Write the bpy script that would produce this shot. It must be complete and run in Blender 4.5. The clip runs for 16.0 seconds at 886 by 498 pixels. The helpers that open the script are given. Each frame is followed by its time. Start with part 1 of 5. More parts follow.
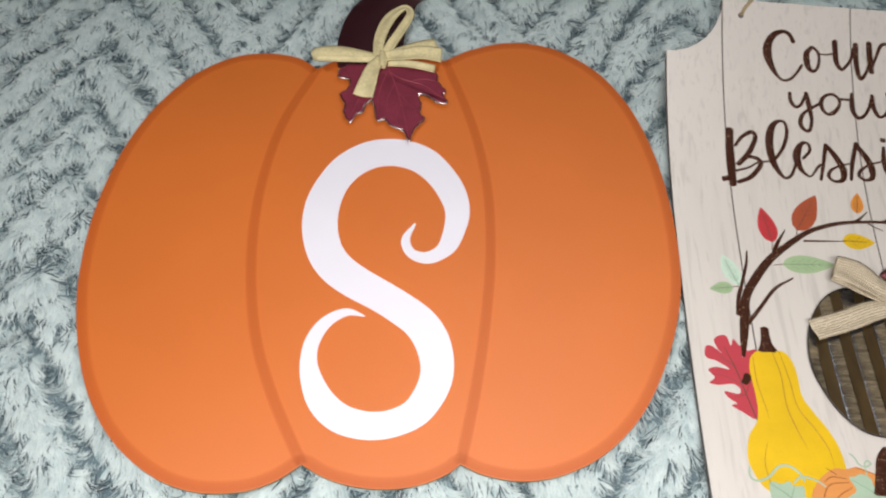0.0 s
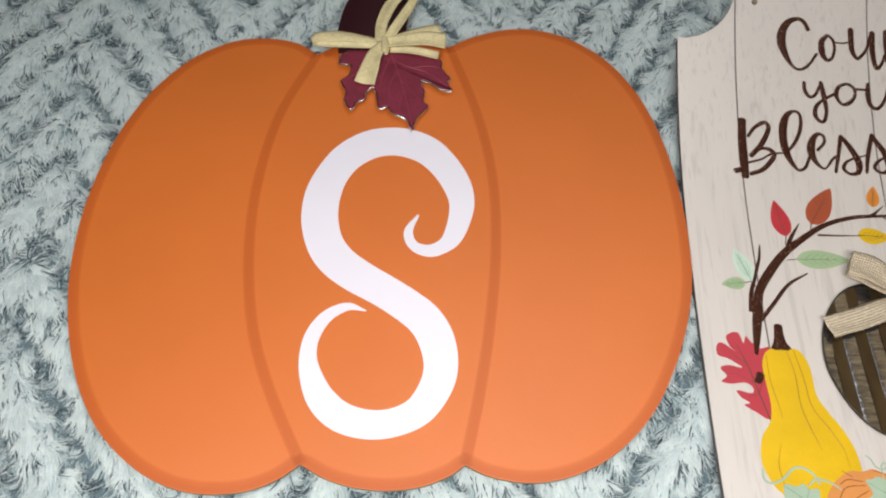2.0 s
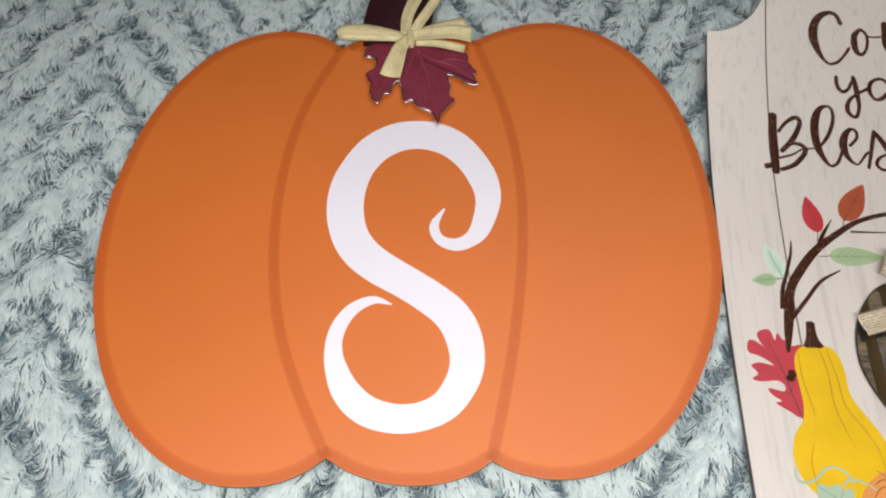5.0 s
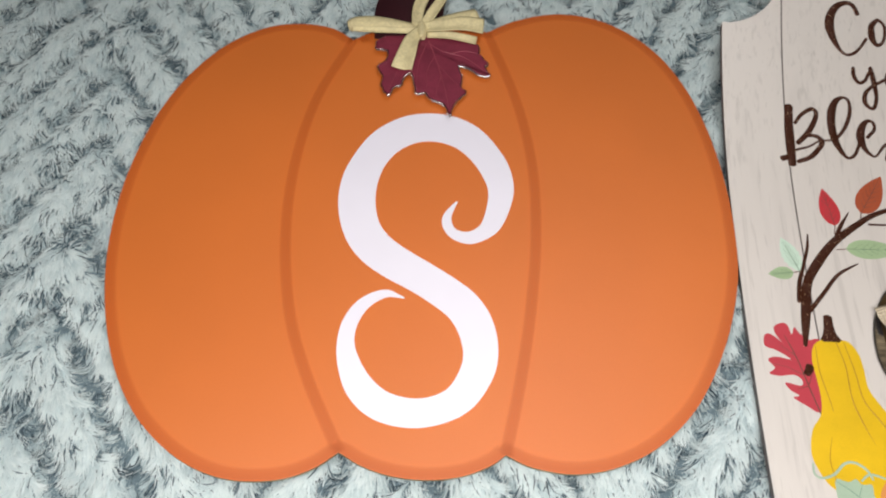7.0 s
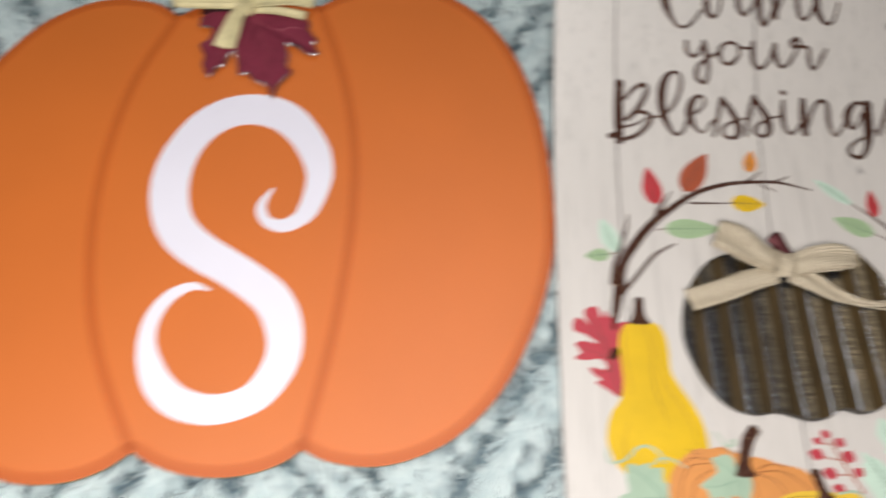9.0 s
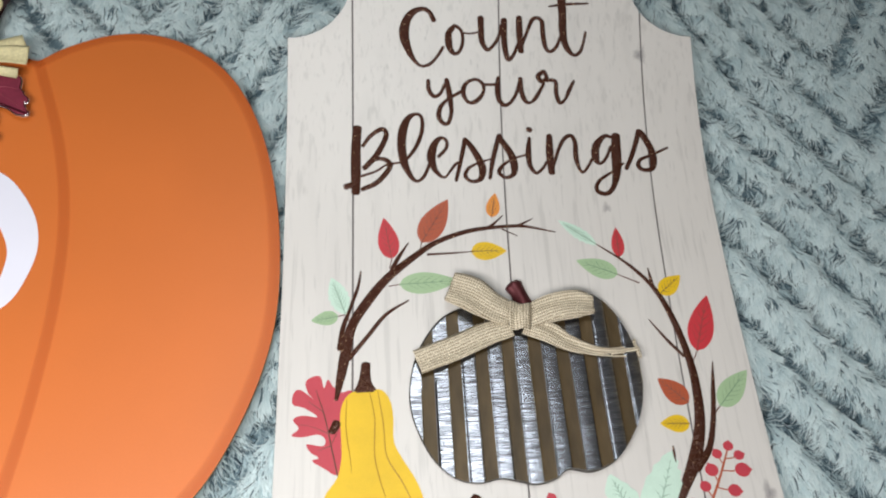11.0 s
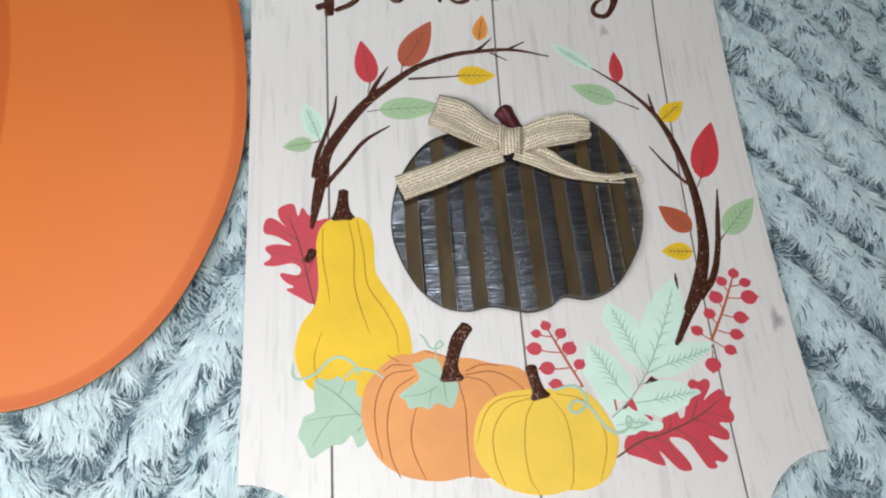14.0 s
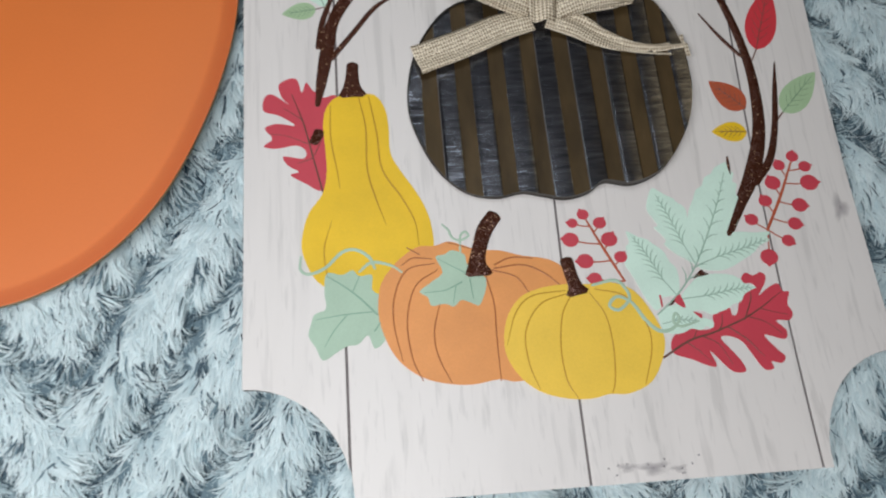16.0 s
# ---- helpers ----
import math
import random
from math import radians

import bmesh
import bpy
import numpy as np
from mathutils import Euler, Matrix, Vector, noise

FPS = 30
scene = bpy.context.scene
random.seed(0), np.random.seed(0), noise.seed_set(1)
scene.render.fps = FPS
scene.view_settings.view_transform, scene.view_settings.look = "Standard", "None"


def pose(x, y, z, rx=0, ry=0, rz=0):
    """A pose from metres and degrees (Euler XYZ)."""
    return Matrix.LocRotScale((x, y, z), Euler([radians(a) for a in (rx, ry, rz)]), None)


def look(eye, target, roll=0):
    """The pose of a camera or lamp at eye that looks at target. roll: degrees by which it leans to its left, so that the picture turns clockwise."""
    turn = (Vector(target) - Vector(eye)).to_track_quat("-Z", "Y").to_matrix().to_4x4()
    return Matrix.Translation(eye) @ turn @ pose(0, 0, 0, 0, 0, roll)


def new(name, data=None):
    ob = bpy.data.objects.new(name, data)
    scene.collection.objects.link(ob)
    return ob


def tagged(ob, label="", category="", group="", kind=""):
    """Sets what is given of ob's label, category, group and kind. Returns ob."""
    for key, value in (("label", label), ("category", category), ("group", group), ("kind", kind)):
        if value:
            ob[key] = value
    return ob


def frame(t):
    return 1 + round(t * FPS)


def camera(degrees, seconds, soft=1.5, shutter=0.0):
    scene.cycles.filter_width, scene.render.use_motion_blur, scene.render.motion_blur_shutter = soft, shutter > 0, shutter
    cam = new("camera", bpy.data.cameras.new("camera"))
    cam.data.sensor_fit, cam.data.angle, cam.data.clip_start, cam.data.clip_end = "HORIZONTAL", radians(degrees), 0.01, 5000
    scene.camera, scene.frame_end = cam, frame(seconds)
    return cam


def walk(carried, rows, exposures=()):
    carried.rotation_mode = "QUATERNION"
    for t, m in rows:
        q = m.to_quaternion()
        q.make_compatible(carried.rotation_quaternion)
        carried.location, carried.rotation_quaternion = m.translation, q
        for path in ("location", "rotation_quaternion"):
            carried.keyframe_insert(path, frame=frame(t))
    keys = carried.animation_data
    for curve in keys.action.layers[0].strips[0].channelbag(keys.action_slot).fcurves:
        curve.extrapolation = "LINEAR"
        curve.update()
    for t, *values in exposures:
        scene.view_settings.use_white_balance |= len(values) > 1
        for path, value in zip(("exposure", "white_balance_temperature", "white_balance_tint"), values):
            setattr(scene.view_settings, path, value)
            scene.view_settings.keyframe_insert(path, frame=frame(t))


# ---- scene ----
cam = camera(57.63, 16.0, soft=2.1, shutter=0.8)
PATH = [
    (0, (0.0175, -0.3265, 0.5310), (0.0557, 0.2075, -0.3136), 3.66),
    (0.5, (0.0236, -0.3236, 0.5342), (0.0411, 0.2107, -0.3109), 1.54),
    (1, (0.0221, -0.3160, 0.5237), (0.0690, 0.2108, -0.3250), 4.34),
    (1.5, (0.0209, -0.3090, 0.5174), (0.0620, 0.2078, -0.3377), 4.04),
    (2, (0.0134, -0.3136, 0.5160), (0.0548, 0.2086, -0.3358), 4.34),
    (2.5, (0.0142, -0.3128, 0.5125), (0.0490, 0.2061, -0.3416), 3.91),
    (3, (0.0164, -0.3127, 0.5134), (0.0532, 0.2107, -0.3379), 3.84),
    (3.5, (0.0105, -0.3148, 0.5126), (0.0454, 0.2115, -0.3370), 3.66),
    (4, (0.0100, -0.3178, 0.5115), (0.0380, 0.2106, -0.3370), 3.14),
    (6.5, (-0.0028, -0.3108, 0.5037), (0.0169, 0.2043, -0.3533), 2.86),
    (7, (0.0010, -0.3144, 0.5027), (0.0158, 0.2049, -0.3517), 2.23),
    (7.5, (-0.0025, -0.3156, 0.4984), (0.0136, 0.1987, -0.3590), 2.64),
    (8, (-0.0043, -0.3159, 0.5019), (0.0080, 0.1979, -0.3559), 2.29),
    (8.5, (0.0281, -0.3131, 0.5099), (0.0437, 0.1844, -0.3574), 2.79),
    (9, (0.1141, -0.2858, 0.5130), (0.1661, 0.1751, -0.3729), 5.25),
    (9.5, (0.2149, -0.2501, 0.5177), (0.2919, 0.1951, -0.3744), 5.55),
    (9.7, (0.2393, -0.2388, 0.5009), (0.3464, 0.2109, -0.3858), 8.30),
    (11.8, (0.2762, -0.2461, 0.5182), (0.4087, 0.2056, -0.3641), 9.98),
    (12, (0.2655, -0.2586, 0.5104), (0.4103, 0.1890, -0.3720), 11.34),
    (12.5, (0.2669, -0.2911, 0.4964), (0.4081, 0.1443, -0.3927), 11.41),
    (13, (0.2687, -0.3143, 0.4873), (0.4004, 0.0984, -0.4140), 11.08),
    (13.5, (0.2765, -0.2927, 0.4565), (0.4019, 0.0829, -0.4617), 11.67),
    (14, (0.2733, -0.2843, 0.4430), (0.4071, 0.0894, -0.4748), 12.80),
    (14.5, (0.2741, -0.2925, 0.4308), (0.3889, 0.0556, -0.4996), 11.20),
    (15, (0.2741, -0.2929, 0.3907), (0.3916, 0.0199, -0.5518), 13.14),
    (15.5, (0.2727, -0.2818, 0.3724), (0.3955, 0.0053, -0.5776), 15.51),
    (16, (0.2657, -0.2802, 0.3872), (0.3895, -0.0045, -0.5660), 16.73),
]
EXPOSURES = [(0, 0.02, 7050, 10), (4.0, -0.06, 7100, 11), (6.5, -0.05, 7080, 11), (8.5, -0.02, 7080, 11), (9.7, 0.04, 6800, 8), (12.0, 0.16, 6600, 6), (13.5, 0.06, 6450, 6), (15.0, -0.05, 6250, 7), (16.0, -0.3, 6350, 8)]
walk(cam, [(t, look(eye, target, roll)) for t, eye, target, roll in PATH], EXPOSURES)

scene.cycles.max_bounces = 6

# ---- light ----
world = bpy.data.worlds.new("room_light")
scene.world = world
world.use_nodes = True
world.node_tree.nodes["Background"].inputs[0].default_value = (0.75, 0.84, 1.0, 1)
world.node_tree.nodes["Background"].inputs[1].default_value = 0.35


def area_lamp(name, eye, target, size, watts, colour, deep=0.0):
    data = bpy.data.lights.new(name, "AREA")
    data.shape, data.size, data.energy, data.color = "RECTANGLE" if deep else "DISK", size, watts, colour
    data.size_y = deep or size
    lamp = new(name, data)
    lamp.matrix_world = look(eye, target)
    return lamp


# unseen fixed stand-in for the phone's flash, widened along the camera's path
area_lamp("phone_flash_stand_in", (0.03, -0.38, 0.62), (0.07, -0.22, 0), 0.72, 6.7, (1.0, 0.985, 1.0), 0.16)
area_lamp("ceiling_light", (0.36, 0.40, 1.83), (0.36, 0.40, 0), 0.64, 7.0, (0.92, 0.96, 1.0))

# dim unseen lamp added so the galvanised pumpkin reflects warm gold
area_lamp("warm_metal_reflection_lamp", (1.50, 0.90, 1.83), (1.50, 0.90, 0), 0.70, 1.0, (1.0, 0.76, 0.42))

# ---- materials ----


def material(name, colour, rough=0.6, metal=0.0, vary=0.12, scale=60.0, stretch=(1, 1, 1), bump=0.15, bump_scale=400.0, fine=0.06):
    """Base colour with two scales of variation, a little relief and uneven gloss."""
    mat = bpy.data.materials.new(name)
    mat.use_nodes = True
    nt = mat.node_tree
    n, link = nt.nodes, nt.links.new
    bsdf = n["Principled BSDF"]
    coord = n.new("ShaderNodeTexCoord")
    mapping = n.new("ShaderNodeMapping")
    mapping.inputs["Scale"].default_value = stretch
    link(coord.outputs["Object"], mapping.inputs[0])
    big, small = n.new("ShaderNodeTexNoise"), n.new("ShaderNodeTexNoise")
    big.inputs["Scale"].default_value, small.inputs["Scale"].default_value = scale, bump_scale
    big.inputs["Detail"].default_value, small.inputs["Detail"].default_value = 4, 3
    link(mapping.outputs[0], big.inputs["Vector"])
    link(mapping.outputs[0], small.inputs["Vector"])
    ramp = n.new("ShaderNodeMapRange")
    ramp.inputs[1].default_value, ramp.inputs[2].default_value = 0.3, 0.7
    ramp.inputs[3].default_value, ramp.inputs[4].default_value = 1 - vary, 1 + vary * 0.6
    link(big.outputs[0], ramp.inputs[0])
    ramp2 = n.new("ShaderNodeMapRange")
    ramp2.inputs[1].default_value, ramp2.inputs[2].default_value = 0.3, 0.7
    ramp2.inputs[3].default_value, ramp2.inputs[4].default_value = 1 - fine, 1 + fine
    link(small.outputs[0], ramp2.inputs[0])
    mul = n.new("ShaderNodeMath")
    mul.operation = "MULTIPLY"
    link(ramp.outputs[0], mul.inputs[0])
    link(ramp2.outputs[0], mul.inputs[1])
    tint = n.new("ShaderNodeVectorMath")
    tint.operation = "SCALE"
    tint.inputs[0].default_value = colour
    link(mul.outputs[0], tint.inputs["Scale"])
    link(tint.outputs[0], bsdf.inputs["Base Color"])
    bsdf.inputs["Roughness"].default_value, bsdf.inputs["Metallic"].default_value = rough, metal
    if bump:
        bm_node = n.new("ShaderNodeBump")
        bm_node.inputs["Strength"].default_value, bm_node.inputs["Distance"].default_value = bump, 0.0006
        link(small.outputs[0], bm_node.inputs["Height"])
        link(bm_node.outputs[0], bsdf.inputs["Normal"])
    return mat


def print_ink(name, colour):
    return material(name, colour, 0.42, 0, 0.07, 45, (1, 1, 1), 0.08, 900, 0.03)


RED = print_ink("red_ink", (0.56, 0.035, 0.05))
CRIMSON = print_ink("crimson_ink", (0.52, 0.05, 0.075))
RUST = print_ink("rust_ink", (0.42, 0.085, 0.035))
AMBER = print_ink("amber_ink", (0.76, 0.28, 0.04))
YELLOW = print_ink("yellow_ink", (0.78, 0.50, 0.012))
GOLD = print_ink("golden_ink", (0.80, 0.53, 0.06))
PEACH = print_ink("peach_ink", (0.72, 0.30, 0.09))
GREEN = print_ink("leaf_green_ink", (0.37, 0.52, 0.31))
SAGE = print_ink("sage_ink", (0.39, 0.535, 0.41))
MINT = print_ink("mint_ink", (0.60, 0.78, 0.67))
SAGE_VEIN = print_ink("sage_vein_ink", (0.24, 0.39, 0.29))
MINT_VEIN = print_ink("mint_vein_ink", (0.31, 0.46, 0.37))
LEAF_VEIN = print_ink("green_vein_ink", (0.17, 0.27, 0.17))
VEIN = print_ink("dark_vein_ink", (0.14, 0.06, 0.045))
OCHRE = print_ink("ochre_ink", (0.50, 0.27, 0.02))
RUSSET = print_ink("russet_ink", (0.36, 0.11, 0.03))
WHITE = material("white_vinyl", (0.83, 0.825, 0.94), 0.42, 0, 0.02, 20, bump=0.02, fine=0.0)


def glitter():
    """Dark brown glue full of copper flakes, each turned its own way."""
    mat = bpy.data.materials.new("brown_glitter")
    mat.use_nodes = True
    n, link = mat.node_tree.nodes, mat.node_tree.links.new
    bsdf = n["Principled BSDF"]
    coord = n.new("ShaderNodeTexCoord")
    cells = n.new("ShaderNodeTexVoronoi")
    cells.inputs["Scale"].default_value = 1900
    link(coord.outputs["Object"], cells.inputs["Vector"])
    tone = n.new("ShaderNodeValToRGB")
    tone.color_ramp.elements[0].color, tone.color_ramp.elements[1].color = (0.045, 0.012, 0.006, 1), (0.10, 0.030, 0.014, 1)
    tone.color_ramp.elements[1].position = 0.986
    # a few flakes coloured very bright, so their glints are painted in
    glint_stop = tone.color_ramp.elements.new(0.992)
    glint_stop.color = (1.0, 0.66, 0.42, 1)
    sep = n.new("ShaderNodeSeparateColor")
    link(cells.outputs["Color"], sep.inputs[0])
    link(sep.outputs[0], tone.inputs[0])
    link(tone.outputs[0], bsdf.inputs["Base Color"])
    turn = n.new("ShaderNodeVectorMath")
    turn.operation = "MULTIPLY_ADD"
    turn.inputs[1].default_value, turn.inputs[2].default_value = (0.8, 0.8, 0.0), (-0.4, -0.4, 0.0)
    link(cells.outputs["Color"], turn.inputs[0])
    geo = n.new("ShaderNodeNewGeometry")
    add = n.new("ShaderNodeVectorMath")
    link(geo.outputs["Normal"], add.inputs[0])
    link(turn.outputs[0], add.inputs[1])
    unit = n.new("ShaderNodeVectorMath")
    unit.operation = "NORMALIZE"
    link(add.outputs[0], unit.inputs[0])
    link(unit.outputs[0], bsdf.inputs["Normal"])
    bsdf.inputs["Metallic"].default_value, bsdf.inputs["Roughness"].default_value = 0.4, 0.28
    return mat


GLITTER = glitter()


def whitewash():
    """Printed whitewashed boards: long grain streaks, faint grey knots, a cast of its own for each plank."""
    mat = bpy.data.materials.new("whitewashed_wood")
    mat.use_nodes = True
    n, link = mat.node_tree.nodes, mat.node_tree.links.new
    bsdf = n["Principled BSDF"]
    coord, info = n.new("ShaderNodeTexCoord"), n.new("ShaderNodeObjectInfo")
    shift = n.new("ShaderNodeVectorMath")
    shift.operation = "MULTIPLY_ADD"
    shift.inputs[1].default_value = (1, 1, 1)
    link(coord.outputs["Object"], shift.inputs[0])
    link(info.outputs["Random"], shift.inputs[2])
    last = None
    for scale, stretch, low, high, dark in ((70, (1, 0.05, 1), 0.50, 0.72, 0.94), (230, (1, 0.03, 1), 0.56, 0.68, 0.87), (420, (1, 0.06, 1), 0.60, 0.68, 0.885), (9, (1, 0.5, 1), 0.45, 0.75, 0.95)):
        mapping, tex, rng = n.new("ShaderNodeMapping"), n.new("ShaderNodeTexNoise"), n.new("ShaderNodeMapRange")
        mapping.inputs["Scale"].default_value = stretch
        tex.inputs["Scale"].default_value, tex.inputs["Detail"].default_value = scale, 6
        tex.inputs["Distortion"].default_value = 0.3
        link(shift.outputs[0], mapping.inputs[0])
        link(mapping.outputs[0], tex.inputs["Vector"])
        rng.inputs[1].default_value, rng.inputs[2].default_value, rng.inputs[3].default_value, rng.inputs[4].default_value = low, high, 1.0, dark
        link(tex.outputs[0], rng.inputs[0])
        if last is None:
            last = rng
        else:
            mul = n.new("ShaderNodeMath")
            mul.operation = "MULTIPLY"
            link(last.outputs[0], mul.inputs[0])
            link(rng.outputs[0], mul.inputs[1])
            last = mul
    tint = n.new("ShaderNodeVectorMath")
    tint.operation = "SCALE"
    tint.inputs[0].default_value = (0.70, 0.668, 0.642)
    link(last.outputs[0], tint.inputs["Scale"])
    link(tint.outputs[0], bsdf.inputs["Base Color"])
    bsdf.inputs["Roughness"].default_value, bsdf.inputs["Specular IOR Level"].default_value = 0.40, 1.0
    return mat


WOOD = whitewash()
GROOVE = material("grey_groove", (0.17, 0.15, 0.15), 0.7)
ORANGE = material("orange_enamel", (0.67, 0.166, 0.026), 0.47, 0, 0.05, 8, bump=0.04, bump_scale=700, fine=0.015)
ORANGE.node_tree.nodes["Principled BSDF"].inputs["Specular IOR Level"].default_value = 0.85
RIM = material("olive_rim", (0.33, 0.26, 0.14), 0.6)
MAROON = material("maroon_paint", (0.035, 0.006, 0.010), 0.5)
RAFFIA_STRAW = material("raffia", (0.70, 0.62, 0.36), 0.6, 0, 0.14, 90, (1, 1, 1), 0.4, 500, 0.12)
PLUM = material("plum_foil", (0.24, 0.035, 0.065), 0.4, 0.15, 0.2, 80, bump=0.3)
FOLD = material("metal_fold", (0.15, 0.145, 0.15), 0.45, 1.0, 0.1, 300)
PLUM_VEIN = material("plum_vein", (0.30, 0.055, 0.085), 0.4, 0.15)
STEEL = material("folded_steel_edge", (0.92, 0.90, 0.90), 0.26, 1.0, 0.1, 300)
TWINE = material("jute_twine", (0.42, 0.33, 0.20), 0.9, bump=0.6)
PLASTER = material("plaster", (0.19, 0.155, 0.16), 0.9)


def airbrush(name, colour):
    """Darker orange sprayed along seams and rim, fading out sideways."""
    mat = material(name, colour, 0.45, 0, 0.05, 20, bump=0)
    n, link = mat.node_tree.nodes, mat.node_tree.links.new
    attr = n.new("ShaderNodeAttribute")
    attr.attribute_name = "spray"
    clear, mix = n.new("ShaderNodeBsdfTransparent"), n.new("ShaderNodeMixShader")
    link(attr.outputs["Fac"], mix.inputs[0])
    link(clear.outputs[0], mix.inputs[1])
    link(n["Principled BSDF"].outputs[0], mix.inputs[2])
    link(mix.outputs[0], n["Material Output"].inputs[0])
    return mat


SPRAY = airbrush("airbrushed_orange", (0.53, 0.082, 0.014))
SCUFF = airbrush("grey_scuff", (0.33, 0.31, 0.33))


def galvanised():
    mat = material("galvanised_steel", (0.25, 0.258, 0.29), 0.18, 0.97, 0.3, 90, (0.5, 3.0, 1), 0.28, 190, 0.3)
    return mat


GALV = galvanised()
BROWN_STRIPE = material("brown_stripe", (0.08, 0.052, 0.022), 0.35, 0.4, 0.45, 60, (1, 0.3, 1), 0.3, 300)
RIM_STEEL = material("dull_rim", (0.07, 0.062, 0.055), 0.4, 0.7)
GALV_STEM = material("brown_metal_stem", (0.11, 0.025, 0.03), 0.4, 0.6)


def burlap():
    """Loose gold-shot weave."""
    mat = bpy.data.materials.new("gold_burlap")
    mat.use_nodes = True
    n, link = mat.node_tree.nodes, mat.node_tree.links.new
    bsdf = n["Principled BSDF"]
    uv = n.new("ShaderNodeUVMap")
    waves = []
    for direction, scale in (("X", 1.0), ("Y", 1.0)):
        w = n.new("ShaderNodeTexWave")
        w.bands_direction = direction
        w.inputs["Scale"].default_value, w.inputs["Distortion"].default_value, w.inputs["Detail Scale"].default_value = scale, 0.8, 3
        link(uv.outputs[0], w.inputs["Vector"])
        waves.append(w)
    weft = n.new("ShaderNodeMath")
    weft.operation = "MULTIPLY"
    weft.inputs[1].default_value = 0.5
    link(waves[0].outputs["Fac"], weft.inputs[0])
    top = n.new("ShaderNodeMath")
    top.operation = "MULTIPLY_ADD"
    top.inputs[1].default_value = 0.5
    link(waves[1].outputs["Fac"], top.inputs[0])
    link(weft.outputs[0], top.inputs[2])
    tone = n.new("ShaderNodeValToRGB")
    tone.color_ramp.elements[0].color, tone.color_ramp.elements[1].color = (0.27, 0.20, 0.125, 1), (0.80, 0.71, 0.55, 1)
    tone.color_ramp.elements[0].position, tone.color_ramp.elements[1].position = 0.25, 0.72
    link(top.outputs[0], tone.inputs[0])
    coord, spark = n.new("ShaderNodeTexCoord"), n.new("ShaderNodeTexVoronoi")
    spark.inputs["Scale"].default_value = 1900
    link(coord.outputs["Object"], spark.inputs["Vector"])
    sep, cut = n.new("ShaderNodeSeparateColor"), n.new("ShaderNodeMath")
    cut.operation = "GREATER_THAN"
    cut.inputs[1].default_value = 0.93
    link(spark.outputs["Color"], sep.inputs[0])
    link(sep.outputs[0], cut.inputs[0])
    # thread sparkle painted as pale specks in the base colour
    glint = n.new("ShaderNodeMix")
    glint.data_type = "RGBA"
    glint.inputs[7].default_value = (0.95, 0.86, 0.68, 1)
    link(cut.outputs[0], glint.inputs[0])
    link(tone.outputs[0], glint.inputs[6])
    link(glint.outputs[2], bsdf.inputs["Base Color"])
    bsdf.inputs["Roughness"].default_value = 0.45
    bump = n.new("ShaderNodeBump")
    bump.inputs["Strength"].default_value, bump.inputs["Distance"].default_value = 0.9, 0.0006
    link(top.outputs[0], bump.inputs["Height"])
    link(bump.outputs[0], bsdf.inputs["Normal"])
    return mat


BURLAP = burlap()


def plush():
    """Two-tone fleece, slate to frosted; each strand stores its tone, with painted root shading."""
    mat = bpy.data.materials.new("plush_fleece")
    mat.use_nodes = True
    n, link = mat.node_tree.nodes, mat.node_tree.links.new
    bsdf = n["Principled BSDF"]
    attr, geo = n.new("ShaderNodeAttribute"), n.new("ShaderNodeNewGeometry")
    attr.attribute_name = "tone_value"
    add = n.new("ShaderNodeMath")
    add.operation = "MULTIPLY_ADD"
    add.inputs[1].default_value = 0.09
    link(geo.outputs["Random Per Island"], add.inputs[0])
    link(attr.outputs["Fac"], add.inputs[2])
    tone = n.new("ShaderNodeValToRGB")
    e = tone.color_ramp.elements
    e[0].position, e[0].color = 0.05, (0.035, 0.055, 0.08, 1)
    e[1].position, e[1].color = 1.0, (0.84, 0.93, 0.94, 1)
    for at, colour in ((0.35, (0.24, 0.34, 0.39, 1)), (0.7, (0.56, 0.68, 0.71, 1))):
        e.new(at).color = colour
    link(add.outputs[0], tone.inputs[0])
    link(tone.outputs[0], bsdf.inputs["Base Color"])
    bsdf.inputs["Roughness"].default_value = 0.85
    bsdf.inputs["Specular IOR Level"].default_value = 0.15
    # fine fibres scatter light as a soft nap rather than as flat blades
    nap = n.new("ShaderNodeVectorMath")
    nap.operation = "MULTIPLY_ADD"
    nap.inputs[1].default_value, nap.inputs[2].default_value = (0.22, 0.22, 0.22), (0, 0, 0.8)
    link(geo.outputs["Normal"], nap.inputs[0])
    unit = n.new("ShaderNodeVectorMath")
    unit.operation = "NORMALIZE"
    link(nap.outputs[0], unit.inputs[0])
    link(unit.outputs[0], bsdf.inputs["Normal"])
    # thin fibres let part of the light through
    glow, mix = n.new("ShaderNodeBsdfTranslucent"), n.new("ShaderNodeMixShader")
    mix.inputs[0].default_value = 0.42
    link(tone.outputs[0], glow.inputs[0])
    link(bsdf.outputs[0], mix.inputs[1])
    link(glow.outputs[0], mix.inputs[2])
    link(mix.outputs[0], n["Material Output"].inputs[0])
    return mat


PLUSH = plush()

# ---- shape helpers (artwork in millimetres) ----
MM = 0.001
LAST = "last"


SIGN_X, SIGN_Y, SIGN_TURN = 0.3893, -0.0215, -3.92
bent_things = []


